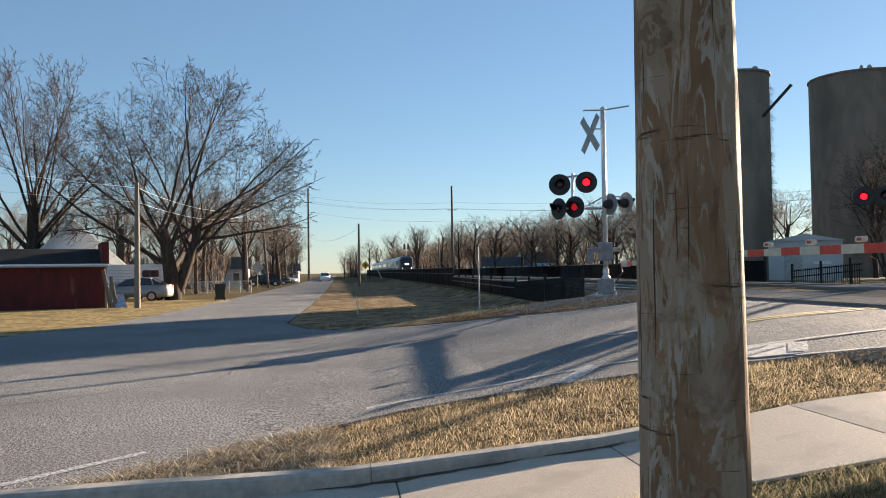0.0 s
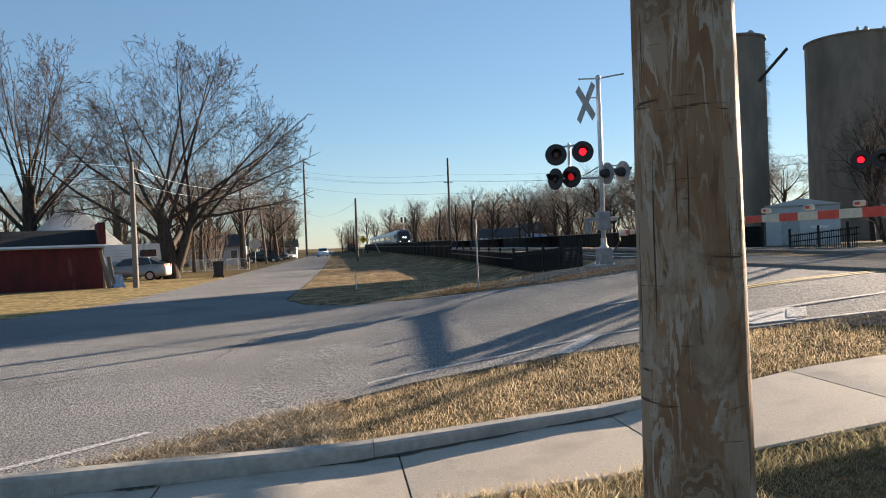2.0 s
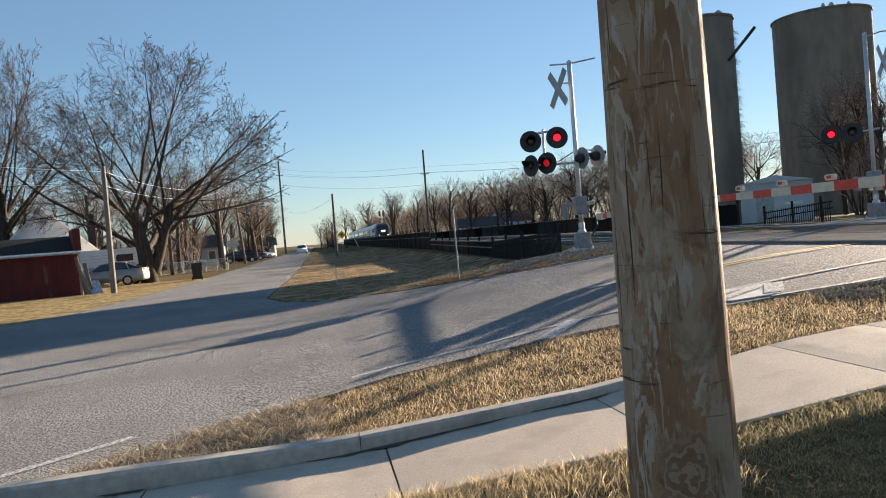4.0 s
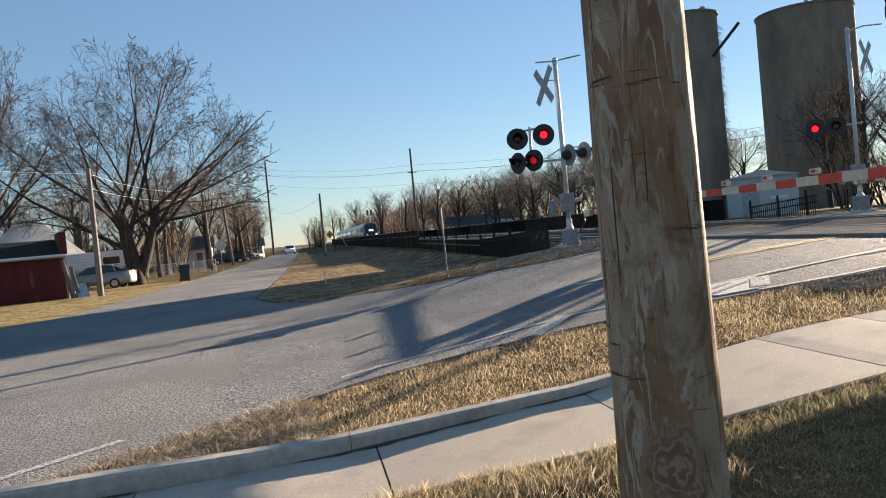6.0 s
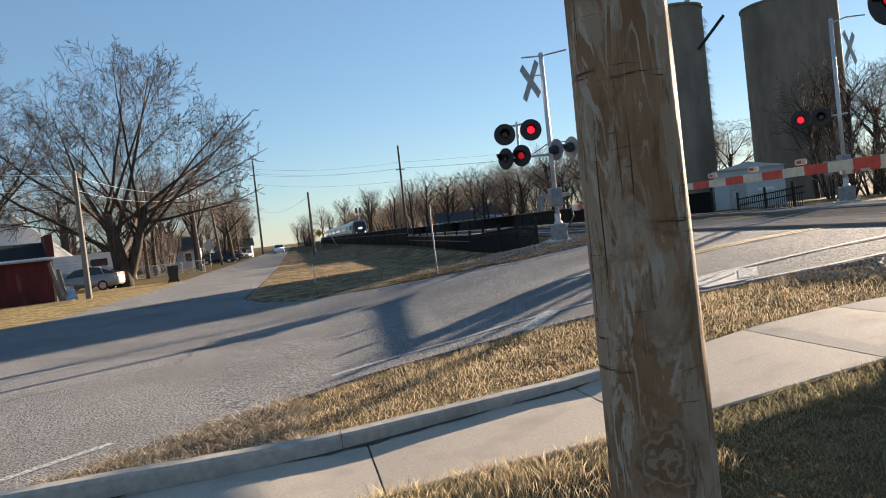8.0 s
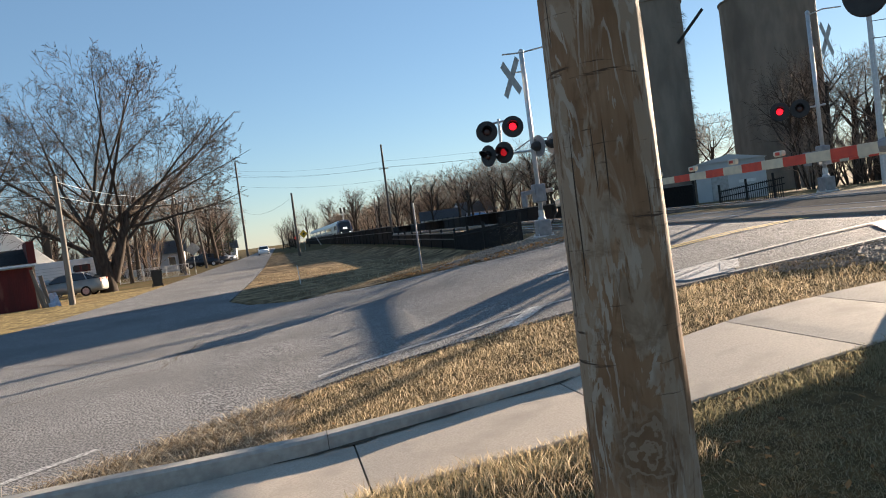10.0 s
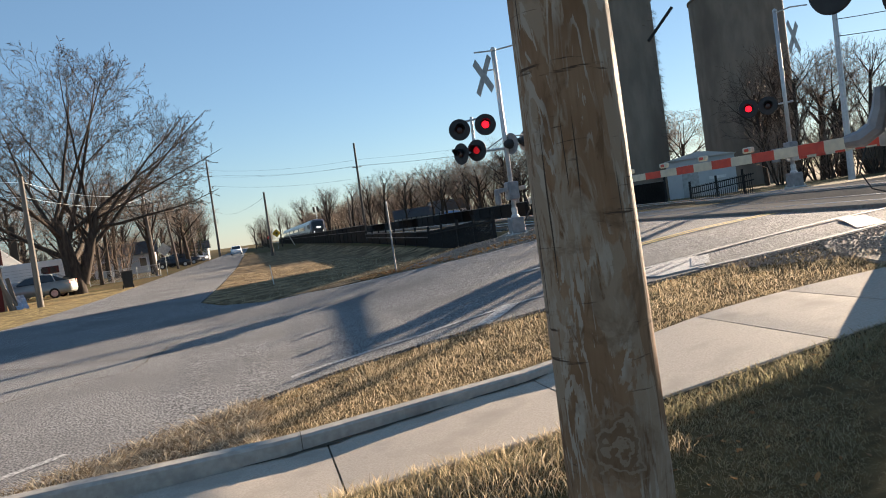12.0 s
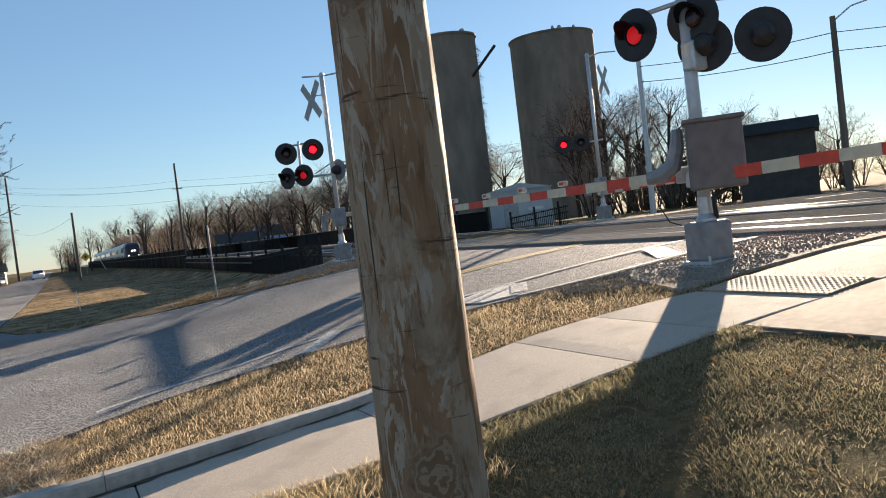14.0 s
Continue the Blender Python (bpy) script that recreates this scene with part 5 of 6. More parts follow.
def train(front_y):
    t = thing("passenger_train", (15.0, front_y, 1.0), "silver and dark blue passenger train on the far track", "train")

    def shell(y0, y1, mat_, name, w=1.5, h0=0.95, h1=3.15, h2=4.1, nose=False, label=""):
        bm = bmesh.new()
        sec = [(-w, h0), (-w - 0.02, h0 + 0.9), (-w + 0.02, h1), (-w + 0.25, h2 - 0.28), (-w + 0.65, h2 - 0.03), (0, h2), (w - 0.65, h2 - 0.03), (w - 0.25, h2 - 0.28), (w - 0.02, h1), (w + 0.02, h0 + 0.9), (w, h0)]
        rings = []
        ys = [y0, y0 + 0.06, y1 - 0.06, y1]
        for i, y in enumerate(ys):
            s = 0.97 if i in (0, 3) else 1.0
            rings.append([bm.verts.new((x * s, y, h0 + (z - h0) * s)) for x, z in sec])
        for a, b in zip(rings, rings[1:]):
            for k in range(len(sec) - 1):
                bm.faces.new((a[k], a[k + 1], b[k + 1], b[k]))
            bm.faces.new((a[-1], a[0], b[0], b[-1]))
        bm.faces.new(rings[0][::-1])
        bm.faces.new(rings[-1])
        bmesh.ops.recalc_face_normals(bm, faces=bm.faces)
        return part(name, bm, mat_, t, label)

    # locomotive with a raked nose
    L = 21.0
    loco = shell(3.2, L, M_TRAIN, "locomotive_body", label="silver locomotive body")
    bm = bmesh.new()
    sec0 = [(-1.5, 0.95), (-1.52, 1.9), (-1.48, 3.15), (-1.25, 3.82), (-0.85, 4.07), (0.85, 4.07), (1.25, 3.82), (1.48, 3.15), (1.52, 1.9), (1.5, 0.95)]
    rings = []
    for y, s, dz, top in ((3.2, 1.0, 0, 4.07), (2.0, 0.985, 0, 4.0), (1.2, 0.95, 0, 3.6), (0.5, 0.88, 0, 2.6), (0.0, 0.78, 0, 1.9)):
        rings.append([bm.verts.new((x * s, y, 0.6 + (min(z, top) - 0.6))) for x, z in sec0])
    for a, b in zip(rings, rings[1:]):
        for k in range(len(sec0) - 1):
            bm.faces.new((a[k], b[k], b[k + 1], a[k + 1]))
    bm.faces.new(rings[-1])
    bmesh.ops.recalc_face_normals(bm, faces=bm.faces)
    nose = part("nose", bm, M_TRAIN_D, t, "dark raked nose")
    part("windshield", box((0, 0.86, 3.02), (2.2, 0.04, 0.95), 0.02, Matrix.Rotation(radians(-34), 3, "X")), M_WINDOW, nose)
    for s in (-1, 1):
        part("nose_stripe", tube([(s * 1.44, 0.75, 1.5), (s * 1.46, 1.25, 2.9), (s * 1.30, 2.6, 3.80)], 0.10, 6), M_TRAIN_B, nose, "blue corner stripe")
        part("headlight", lathe([(0.17, 0.0), (0.15, 0.06), (0.02, 0.08)], 16, "Y"), M_LAMP, nose, "lit headlight").location = (s * 0.24, -0.02, 2.28)
        part("ditch_light", lathe([(0.13, 0.0), (0.11, 0.05), (0.02, 0.07)], 16, "Y"), M_LAMP, nose, "lit ditch light").location = (s * 1.02, 0.0, 1.35)
    part("snow_plough", box((0, 0.1, 0.3), (2.5, 0.3, 0.5), 0.05), M_UNDER, t)
    part("blue_side_panel", box((-1.53, 4.4, 2.3), (0.02, 2.2, 2.3), 0.005), M_TRAIN_B, t)
    for y in (7.0, 9.4, 11.8):
        part("grille", box((-1.525, y, 2.6), (0.03, 1.2, 1.0), 0.01), M_UNDER, t)
    for y in (4.5, 16.5):
        part("bogie", box((0, y, 0.5), (2.5, 3.6, 0.7), 0.08), M_UNDER, t)
    part("fuel_tank", box((0, 10.5, 0.55), (2.6, 5.0, 0.6), 0.1), M_UNDER, t)
    y = L + 0.6
    for c in range(5):
        n = 25.9
        shell(y, y + n, M_TRAIN, "coach_body", h2=4.0)
        part("coach_roof", box((0, y + n / 2, 4.0), (1.8, n - 1, 0.08), 0.02), M_TRAIN_R, t)
        part("window_band", box((-1.53, y + n / 2, 2.45), (0.03, n - 6.0, 0.75), 0.005), M_WINDOW, t, "dark band of coach windows")
        part("skirt_stripe", box((-1.535, y + n / 2, 1.35), (0.02, n - 0.6, 0.25), 0.003), M_TRAIN_B, t)
        for dy in (1.6, n - 1.6):
            part("coach_door", box((-1.53, y + dy, 2.15), (0.03, 0.85, 2.0), 0.01), M_TRAIN_D, t)
        for dy in (3.6, n - 3.6):
            part("bogie", box((0, y + dy, 0.5), (2.4, 3.0, 0.7), 0.08), M_UNDER, t)
        part("gangway", box((0, y - 0.3, 2.3), (2.3, 0.6, 2.7), 0.05), M_UNDER, t)
        y += n + 0.6


train(178.0)

# ---- trees ----


class Limbs:
    """Collects tapered tubes as plain vertex and face lists."""

    def __init__(self):
        self.v, self.f = [], []

    def tube(self, pts, radii, sides):
        base = len(self.v)
        up = None
        for i, p in enumerate(pts):
            d = (pts[min(i + 1, len(pts) - 1)] - pts[max(i - 1, 0)]).normalized()
            a = d.orthogonal().normalized() if up is None else (up - d * up.dot(d))
            a = a.normalized() if a.length > 1e-6 else d.orthogonal().normalized()
            up = a
            b = d.cross(a)
            for k in range(sides):
                t = 2 * math.pi * k / sides
                self.v.append(p + (a * math.cos(t) + b * math.sin(t)) * radii[i])
        for i in range(len(pts) - 1):
            for k in range(sides):
                q = base + i * sides
                self.f.append((q + k, q + (k + 1) % sides, q + sides + (k + 1) % sides, q + sides + k))

    def mesh(self, name, material):
        me = bpy.data.meshes.new(name)
        me.from_pydata([tuple(p) for p in self.v], [], self.f)
        me.materials.append(material)
        me.polygons.foreach_set("use_smooth", [True] * len(me.polygons))
        return me


def grow(rr, thick, thin, p, d, length, r, depth, spec):
    """One branch and all that springs from it."""
    full = n = 2 if depth >= 3 or depth == spec["depth"] else (5 if depth <= 1 else 4)
    pts, rad = [p.copy()], [r]
    end_r = r * (0.5 if depth == 0 else (0.35 if r < 0.03 else 0.14))
    cur, way = p.copy(), d.normalized()
    for i in range(n):
        wob = spec["wobble"] * (0.5 if depth == 0 else (1 if depth < 4 else 0.6))
        way = (way + Vector((rr.uniform(-1, 1), rr.uniform(-1, 1), rr.uniform(-1, 1))) * wob + Vector((0, 0, spec["lift"][min(depth, len(spec["lift"]) - 1)]))).normalized()
        cur = cur + way * (length / n)
        pts.append(cur.copy())
        rad.append(r + (end_r - r) * (i + 1) / n)
        if depth and "dome" in spec:
            cz, rx, rz = spec["dome"]
            if (cur.x ** 2 + cur.y ** 2) / rx ** 2 + (cur.z - cz) ** 2 / rz ** 2 > rr.uniform(0.86, 1.08):
                break
    n = len(pts) - 1
    length *= n / full
    (thick if r > spec["cut"] else thin).tube(pts, rad, 9 if r > 0.15 else (6 if r > spec["cut"] else 3))
    if depth >= spec["depth"]:
        return
    kids = spec["kids"][depth]
    for k in range(kids):
        f = spec["from"][depth] + (1 - spec["from"][depth]) * (k + rr.uniform(0.1, 0.9)) / kids
        x = f * n
        i = min(int(x), n - 1)
        q = pts[i].lerp(pts[i + 1], x - i)
        axis_d = (pts[i + 1] - pts[i]).normalized()
        side = axis_d.orthogonal().normalized()
        side = Matrix.Rotation(k * 2.4 + rr.uniform(-0.6, 0.6), 3, axis_d) @ side
        ang = radians(rr.uniform(*spec["angle"][min(depth, len(spec["angle"]) - 1)]))
        nd = axis_d * math.cos(ang) + side * math.sin(ang)
        ln = length * spec["ratio"][min(depth, len(spec["ratio"]) - 1)] * (1.15 - 0.55 * f) * rr.uniform(0.75, 1.2)
        if depth == 0:
            ln = spec["limb"] * (1.1 - 0.35 * f) * rr.uniform(0.85, 1.15)
        nr = max(spec["min_r"], (rad[i] + (rad[i + 1] - rad[i]) * (x - i)) * rr.uniform(*(spec["slender"] if depth < 3 else (0.5, 0.68))))
        grow(rr, thick, thin, q, nd, ln, nr, depth + 1, spec)


def tree(name, seed, spec, label, at, turn=0.0, scale=1.0, group="bare trees", twig=None):
    rr = random.Random(seed)
    thick, thin = Limbs(), Limbs()
    for stem in spec["stems"]:
        grow(rr, thick, thin, Vector(stem[0]), Vector(stem[1]), stem[2], stem[3], 0, spec)
    t = thing(name, pose(*at, 0, 0, turn) @ Matrix.Diagonal((*(scale if isinstance(scale, tuple) else (scale,) * 3), 1)), label, "tree", group)
    a = new("trunk", thick.mesh("trunk", M_BARK))
    a.parent = t
    b = new("crown", thin.mesh("crown", twig or M_TWIG))
    b.parent = t
    b["kind"] = "stuff"
    return t


BIG = dict(stems=[((0, 0, -0.3), (-0.06, 0, 1), 5.0, 0.58), ((0.28, 0.05, 0.6), (0.36, 0.03, 1), 4.4, 0.40)], slender=(0.33, 0.48), depth=5, kids=[9, 8, 7, 6, 4], ratio=[0.6, 0.50, 0.46, 0.48, 0.5], limb=11.5, dome=(6.9, 8.9, 7.9),
           angle=[(18, 76), (24, 54), (24, 50), (22, 50), (20, 48)], wobble=0.10, lift=[0.03, 0.04, 0.035, 0.025, 0.015, 0.01], cut=0.045, min_r=0.012, **{"from": [0.40, 0.22, 0.15, 0.1, 0.1]})
TALL = dict(BIG, stems=[((0, 0, -0.3), (0.05, 0, 1), 7.4, 0.55), ((-0.3, 0.1, 0.5), (-0.38, 0.1, 1), 6.0, 0.40)], dome=(9.2, 7.2, 8.6), kids=[7, 7, 6, 5, 4], angle=[(12, 56), (18, 42), (22, 44), (22, 44), (20, 44)])
MID = dict(stems=[((0, 0, -0.3), (0.03, 0, 1), 6.5, 0.34)], slender=(0.45, 0.6), depth=4, kids=[8, 6, 6, 4], ratio=[0.6, 0.6, 0.58, 0.55], limb=6.0,
           angle=[(25, 66), (28, 60), (30, 62), (28, 60)], wobble=0.14, lift=[0.03, 0.06, 0.05, 0.04, 0.03], cut=0.05, min_r=0.016, **{"from": [0.34, 0.25, 0.2, 0.12]})
SLIM = dict(stems=[((0, 0, -0.3), (0.02, 0, 1), 8.0, 0.22)], slender=(0.45, 0.6), depth=3, kids=[12, 7, 6], ratio=[0.5, 0.58, 0.55], limb=4.0,
            angle=[(25, 50), (28, 55), (30, 60)], wobble=0.12, lift=[0.03, 0.10, 0.06, 0.04], cut=0.05, min_r=0.0125, **{"from": [0.3, 0.2, 0.15]})
BUSH = dict(stems=[((0.2 * math.cos(a), 0.2 * math.sin(a), -0.2), (0.45 * math.cos(a), 0.45 * math.sin(a), 1), 3.2, 0.06) for a in (0, 1.1, 2.2, 3.3, 4.4, 5.4)], slender=(0.5, 0.68), depth=2, kids=[8, 6], ratio=[0.5, 0.5], limb=1.8,
            angle=[(20, 50), (25, 60)], wobble=0.16, lift=[0.03, 0.05, 0.03], cut=0.05, min_r=0.013, **{"from": [0.15, 0.15]})

tree("shade_tree", 7, BIG, "great bare shade tree with a forked grey trunk", (-10.6, 53.4, 0), 20, (1.0, 1.0, 1.04))
tree("shade_tree", 23, TALL, "tall bare tree with a dark forked trunk behind the house", (-23.5, 66, 0), 130, (1.0, 1.0, 1.16))
mid = [tree("bare_tree", 31, MID, "bare deciduous tree with fine brown twigs", (-9.6, 85, 0), 0, 1.05, twig=M_BRUSH),
       tree("bare_tree", 37, MID, "bare deciduous tree with fine brown twigs", (-17.5, 82, 0), 70, 1.1, twig=M_BRUSH),
       tree("bare_tree", 41, MID, "bare deciduous tree with fine brown twigs", (33.5, 96, 0.6), 0, 0.95, twig=M_BRUSH)]
slim = [tree("slim_tree", 51, SLIM, "slender bare tree at the wood edge", (-12.4, 76, 0), 0, 1.0),
        tree("slim_tree", 57, SLIM, "slender bare tree at the wood edge", (39.5, 52, 0.6), 0, 0.98)]
bush = [tree("bare_bush", 61, BUSH, "leafless brown bush with many thin stems", (-15, 78, 0), 0, 1.0, "bushes", M_BRUSH)]


def put(ob, x, y, turn, s):
    c = copy_thing(ob, pose(x, y, terr(x, y), 0, 0, turn))
    c.scale = (s, s, s)
    return c


rp = random.Random(77)
for x, y, s in ((-28, 95, 1.05), (-25, 99, 0.95), (-21, 98, 0.85), (-33, 92, 0.9), (-15, 104, 0.95), (-7.9, 108, 0.98), (-8.6, 128, 0.9), (-38, 100, 1.0), (-12, 118, 0.9),
                (21.5, 143, 0.9), (26, 128, 0.82), (24.5, 101, 0.74), (29, 98, 0.83), (36.5, 90, 0.92), (43.6, 74, 0.82), (40.5, 47.5, 0.85), (60, 53, 0.8), (63.5, 48.5, 0.66), (57, 57, 0.84), (30, 84, 0.6)):
    put(mid[rp.randrange(3)], x, y, rp.uniform(0, 360), s)
for x, y, s in ((-13.6, 88, 1.05), (-10.9, 97, 1.0), (-11.8, 68.5, 0.8), (-9.1, 113, 1.0), (-20, 76, 1.0), (-17, 90, 0.9), (-27, 80, 1.0), (-9.4, 140, 0.9), (-8.8, 155, 1.0), (8.5, 170, 0.8), (14.5, 150, 0.85), (18.8, 147, 0.9),
                (22.8, 116, 0.72), (27, 108, 0.8), (31, 92, 0.9), (34.5, 86, 0.85), (38.5, 49.5, 0.95), (41.5, 46, 0.9), (38.2, 53, 0.9), (46, 44, 0.7), (4.5, 210, 0.9), (1.6, 240, 0.8), (12.5, 185, 1.0), (17, 172, 1.0), (9.5, 198, 1.0), (7, 185, 0.9), (11, 165, 0.95), (15.5, 160, 1.0), (20.5, 136, 0.95), (24, 122, 0.9), (22, 130, 1.0), (26, 112, 0.9), (29, 104, 0.9), (3.2, 225, 0.8), (-10, 170, 1.0), (-12, 150, 1.0), (-9.5, 190, 0.9), (-11, 215, 0.9), (37.5, 80, 0.8), (44, 60, 0.7), (52, 62, 0.8), (67, 44, 0.7)):
    k = 21 / x if 7.5 < x < 19 else 1.0
    put(slim[rp.randrange(2)], x * k, y * k, rp.uniform(0, 360), s * min(k, 1.6))
for i in range(48):
    a = i / 47
    x, y = 20.5 + 15.5 * a + rp.uniform(-0.8, 3), 330 * 0.26 ** a + rp.uniform(-5, 5)
    put(bush[0], x, y, rp.uniform(0, 360), rp.uniform(1.2, 2.0) * (1.4 - 0.4 * a))
for i in range(24):
    a = i / 23
    x, y = 22 + 17 * a + rp.uniform(-0.5, 4), 340 * 0.25 ** a + rp.uniform(-5, 5)
    put(mid[rp.randrange(3)], x, y, rp.uniform(0, 360), rp.uniform(0.78, 1.05))
for i in range(6):
    put(bush[0], rp.uniform(1, 7), rp.uniform(255, 320), rp.uniform(0, 360), rp.uniform(1.2, 2.0))
for i in range(16):
    put(bush[0], rp.uniform(-24, -9.5), rp.uniform(72, 120), rp.uniform(0, 360), rp.uniform(0.7, 1.2))
for i in range(30):
    a = i / 29
    put(bush[0], 33.5 + 26 * a + rp.uniform(-1.2, 1.2), 43.5 - 6 * a + rp.uniform(-2, 2), rp.uniform(0, 360), rp.uniform(0.7, 1.15))

for i in range(7):
    put(bush[0], rp.uniform(36.5, 47), rp.uniform(43, 54), rp.uniform(0, 360), rp.uniform(0.8, 1.3))
for x, y, k in ((46, 88, 0.86), (49.5, 90, 0.95), (52, 93, 0.92), (42, 51.5, 1.0)):
    put(mid[rp.randrange(3)], x, y, rp.uniform(0, 360), k)


def evergreen(seed, at, h, w):
    """A conifer of drooping boughs, each hung with many needle tufts."""
    rr = random.Random(seed)
    t = thing("evergreen_tree", pose(*at), "dark green evergreen tree with ragged boughs", "tree", "evergreens")
    part("trunk", tube([(0, 0, -0.2), (0, 0, h * 0.95)], [0.16, 0.03], 8), M_BARK, t)
    v, f = [], []
    for i in range(int(h * 26)):
        z = h * (0.08 + 0.9 * rr.random())
        L = w * (1 - z / h) ** 0.8 * rr.uniform(0.55, 1.1)
        a = rr.uniform(0, 6.283)
        for j in range(16):
            s = L * (0.2 + 0.8 * rr.random())
            c = Vector((s * math.cos(a), s * math.sin(a), z - 0.18 * s + rr.uniform(-0.1, 0.1)))
            d = Vector((rr.uniform(-1, 1), rr.uniform(-1, 1), rr.uniform(-0.7, 0.4))) * 0.22
            e = Vector((rr.uniform(-1, 1), rr.uniform(-1, 1), rr.uniform(-0.3, 0.3))) * 0.07
            b = len(v)
            v += [c - e, c + e, c + d]
            f.append((b, b + 1, b + 2))
    me = bpy.data.meshes.new("needles")
    me.from_pydata([tuple(p) for p in v], [], f)
    me.materials.append(M_NEEDLE)
    ob = new("needles", me)
    ob.parent = t
    ob["kind"] = "stuff"
    return t


evergreen(3, (-8.6, 118, 0), 6.8, 2.2)
evergreen(4, (-7.6, 132, 0), 5.8, 2.0)
evergreen(5, (40.2, 42.5, 0.6), 5.6, 1.8)
evergreen(6, (42.5, 41.0, 0.6), 4.6, 1.7)
for i in range(30):
    a = i / 29
    put(bush[0], -36 + 26.5 * a + rp.uniform(-1.5, 1.5), 84 + 34 * a + rp.uniform(-4, 4), rp.uniform(0, 360), rp.uniform(1.0, 1.6))

# ---- grass and litter ----


def blade_material(name, colours, translucent=0.45):
    """Dry blades: each takes its own tint, and light shines through them."""
    m = bpy.data.materials.new(name)
    m.use_nodes = True
    n, l = m.node_tree.nodes, m.node_tree.links
    n.remove(n["Principled BSDF"])
    geo = n.new("ShaderNodeNewGeometry")
    ramp = n.new("ShaderNodeValToRGB")
    while len(ramp.color_ramp.elements) < len(colours):
        ramp.color_ramp.elements.new(0.5)
    for i, c in enumerate(colours):
        ramp.color_ramp.elements[i].position = i / (len(colours) - 1)
        ramp.color_ramp.elements[i].color = (*c, 1)
    l.new(geo.outputs["Random Per Island"], ramp.inputs[0])
    d, tr, mx = n.new("ShaderNodeBsdfDiffuse"), n.new("ShaderNodeBsdfTranslucent"), n.new("ShaderNodeMixShader")
    l.new(ramp.outputs[0], d.inputs[0])
    l.new(ramp.outputs[0], tr.inputs[0])
    mx.inputs[0].default_value = translucent
    l.new(d.outputs[0], mx.inputs[1])
    l.new(tr.outputs[0], mx.inputs[2])
    l.new(mx.outputs[0], n["Material Output"].inputs[0])
    return m


M_STRAW = blade_material("straw_blades", [(0.54, 0.435, 0.285), (0.34, 0.265, 0.16), (0.70, 0.59, 0.42), (0.20, 0.15, 0.088), (0.50, 0.40, 0.26)], 0.5)
M_OLIVE = blade_material("dull_lawn_blades", [(0.30, 0.26, 0.155), (0.38, 0.325, 0.205), (0.22, 0.205, 0.11), (0.46, 0.39, 0.26), (0.26, 0.235, 0.13)], 0.4)
# the brightest tint stands for sunlit streaks among the dead tufts
M_GORE = blade_material("dead_verge_blades", [(0.34, 0.26, 0.16), (0.11, 0.088, 0.055), (0.60, 0.49, 0.32), (0.15, 0.125, 0.07)], 0.25)
M_LITTER = blade_material("straw_litter", [(0.40, 0.31, 0.21), (0.13, 0.095, 0.06), (0.74, 0.65, 0.50), (0.09, 0.066, 0.043)], 0.25)


def edge_y(x):
    """The near edge of the road at x."""
    return float(np.interp(x, [p[0] for p in NEAR_EDGE], [p[1] for p in NEAR_EDGE]))


def blades(name, seed, count, region, keep, height, width, lean, material, label, lift=-0.015, clump=0.0):
    """Many bent blades of grass in one mesh, on the terrain where keep(x, y) is true."""
    r = np.random.RandomState(seed)
    x0, x1, y0, y1 = region
    v, f = [], []
    made = 0
    tries = 0
    while made < count and tries < count * 6:
        tries += 1
        x, y = r.uniform(x0, x1), r.uniform(y0, y1)
        if not keep(x, y):
            continue
        if clump and noise.noise(Vector((x * 2.3, y * 2.3, seed))) + r.uniform(-0.5, 0.5) < clump - 0.5:
            continue
        h = r.uniform(*height) * (1 + 0.35 * noise.noise(Vector((x * 1.7, y * 1.7, 3.0))))
        w = width * r.uniform(0.6, 1.3)
        a = r.uniform(0, 6.283)
        b = r.uniform(0, 6.283)
        ln = r.uniform(*lean) * h
        dx, dy = math.cos(b) * ln, math.sin(b) * ln
        cx, cy = math.cos(a) * w / 2, math.sin(a) * w / 2
        z = terr(x, y) + lift
        i = len(v)
        up = max(0.3 * h, math.sqrt(max(0.0, h * h - 0.35 * ln * ln)))
        v += [(x - cx, y - cy, z), (x + cx, y + cy, z), (x + dx * 0.35 - cx * 0.8, y + dy * 0.35 - cy * 0.8, z + up * 0.55), (x + dx * 0.35 + cx * 0.8, y + dy * 0.35 + cy * 0.8, z + up * 0.55), (x + dx, y + dy, z + up * (0.95 if ln < h * 0.8 else 0.7))]
        f += [(i, i + 1, i + 3, i + 2), (i + 2, i + 3, i + 4)]
        made += 1
    me = bpy.data.meshes.new(name)
    me.from_pydata(v, [], f)
    me.materials.append(material)
    ob = new(name, me)
    return tagged(ob, label, "grass", kind="stuff")


def on_strip(x, y):
    lo = kerb_y(x) + 0.165 if x < 2.9 else far_y(x) + 0.02
    hi = edge_y(x) - (0.02 if x < 3 else 0.05)
    return lo < y < hi and not (x > 5.9 + 0.4 * (7.6 - y) and y > 6.0)


def on_lawn(x, y):
    if x > 4.68 and y > 3.3 - 0.18 * (x - 4.7):
        return False
    return y < near_y(x) + 0.03 and (x - 1.213) ** 2 + (y - 2.71) ** 2 > 0.04


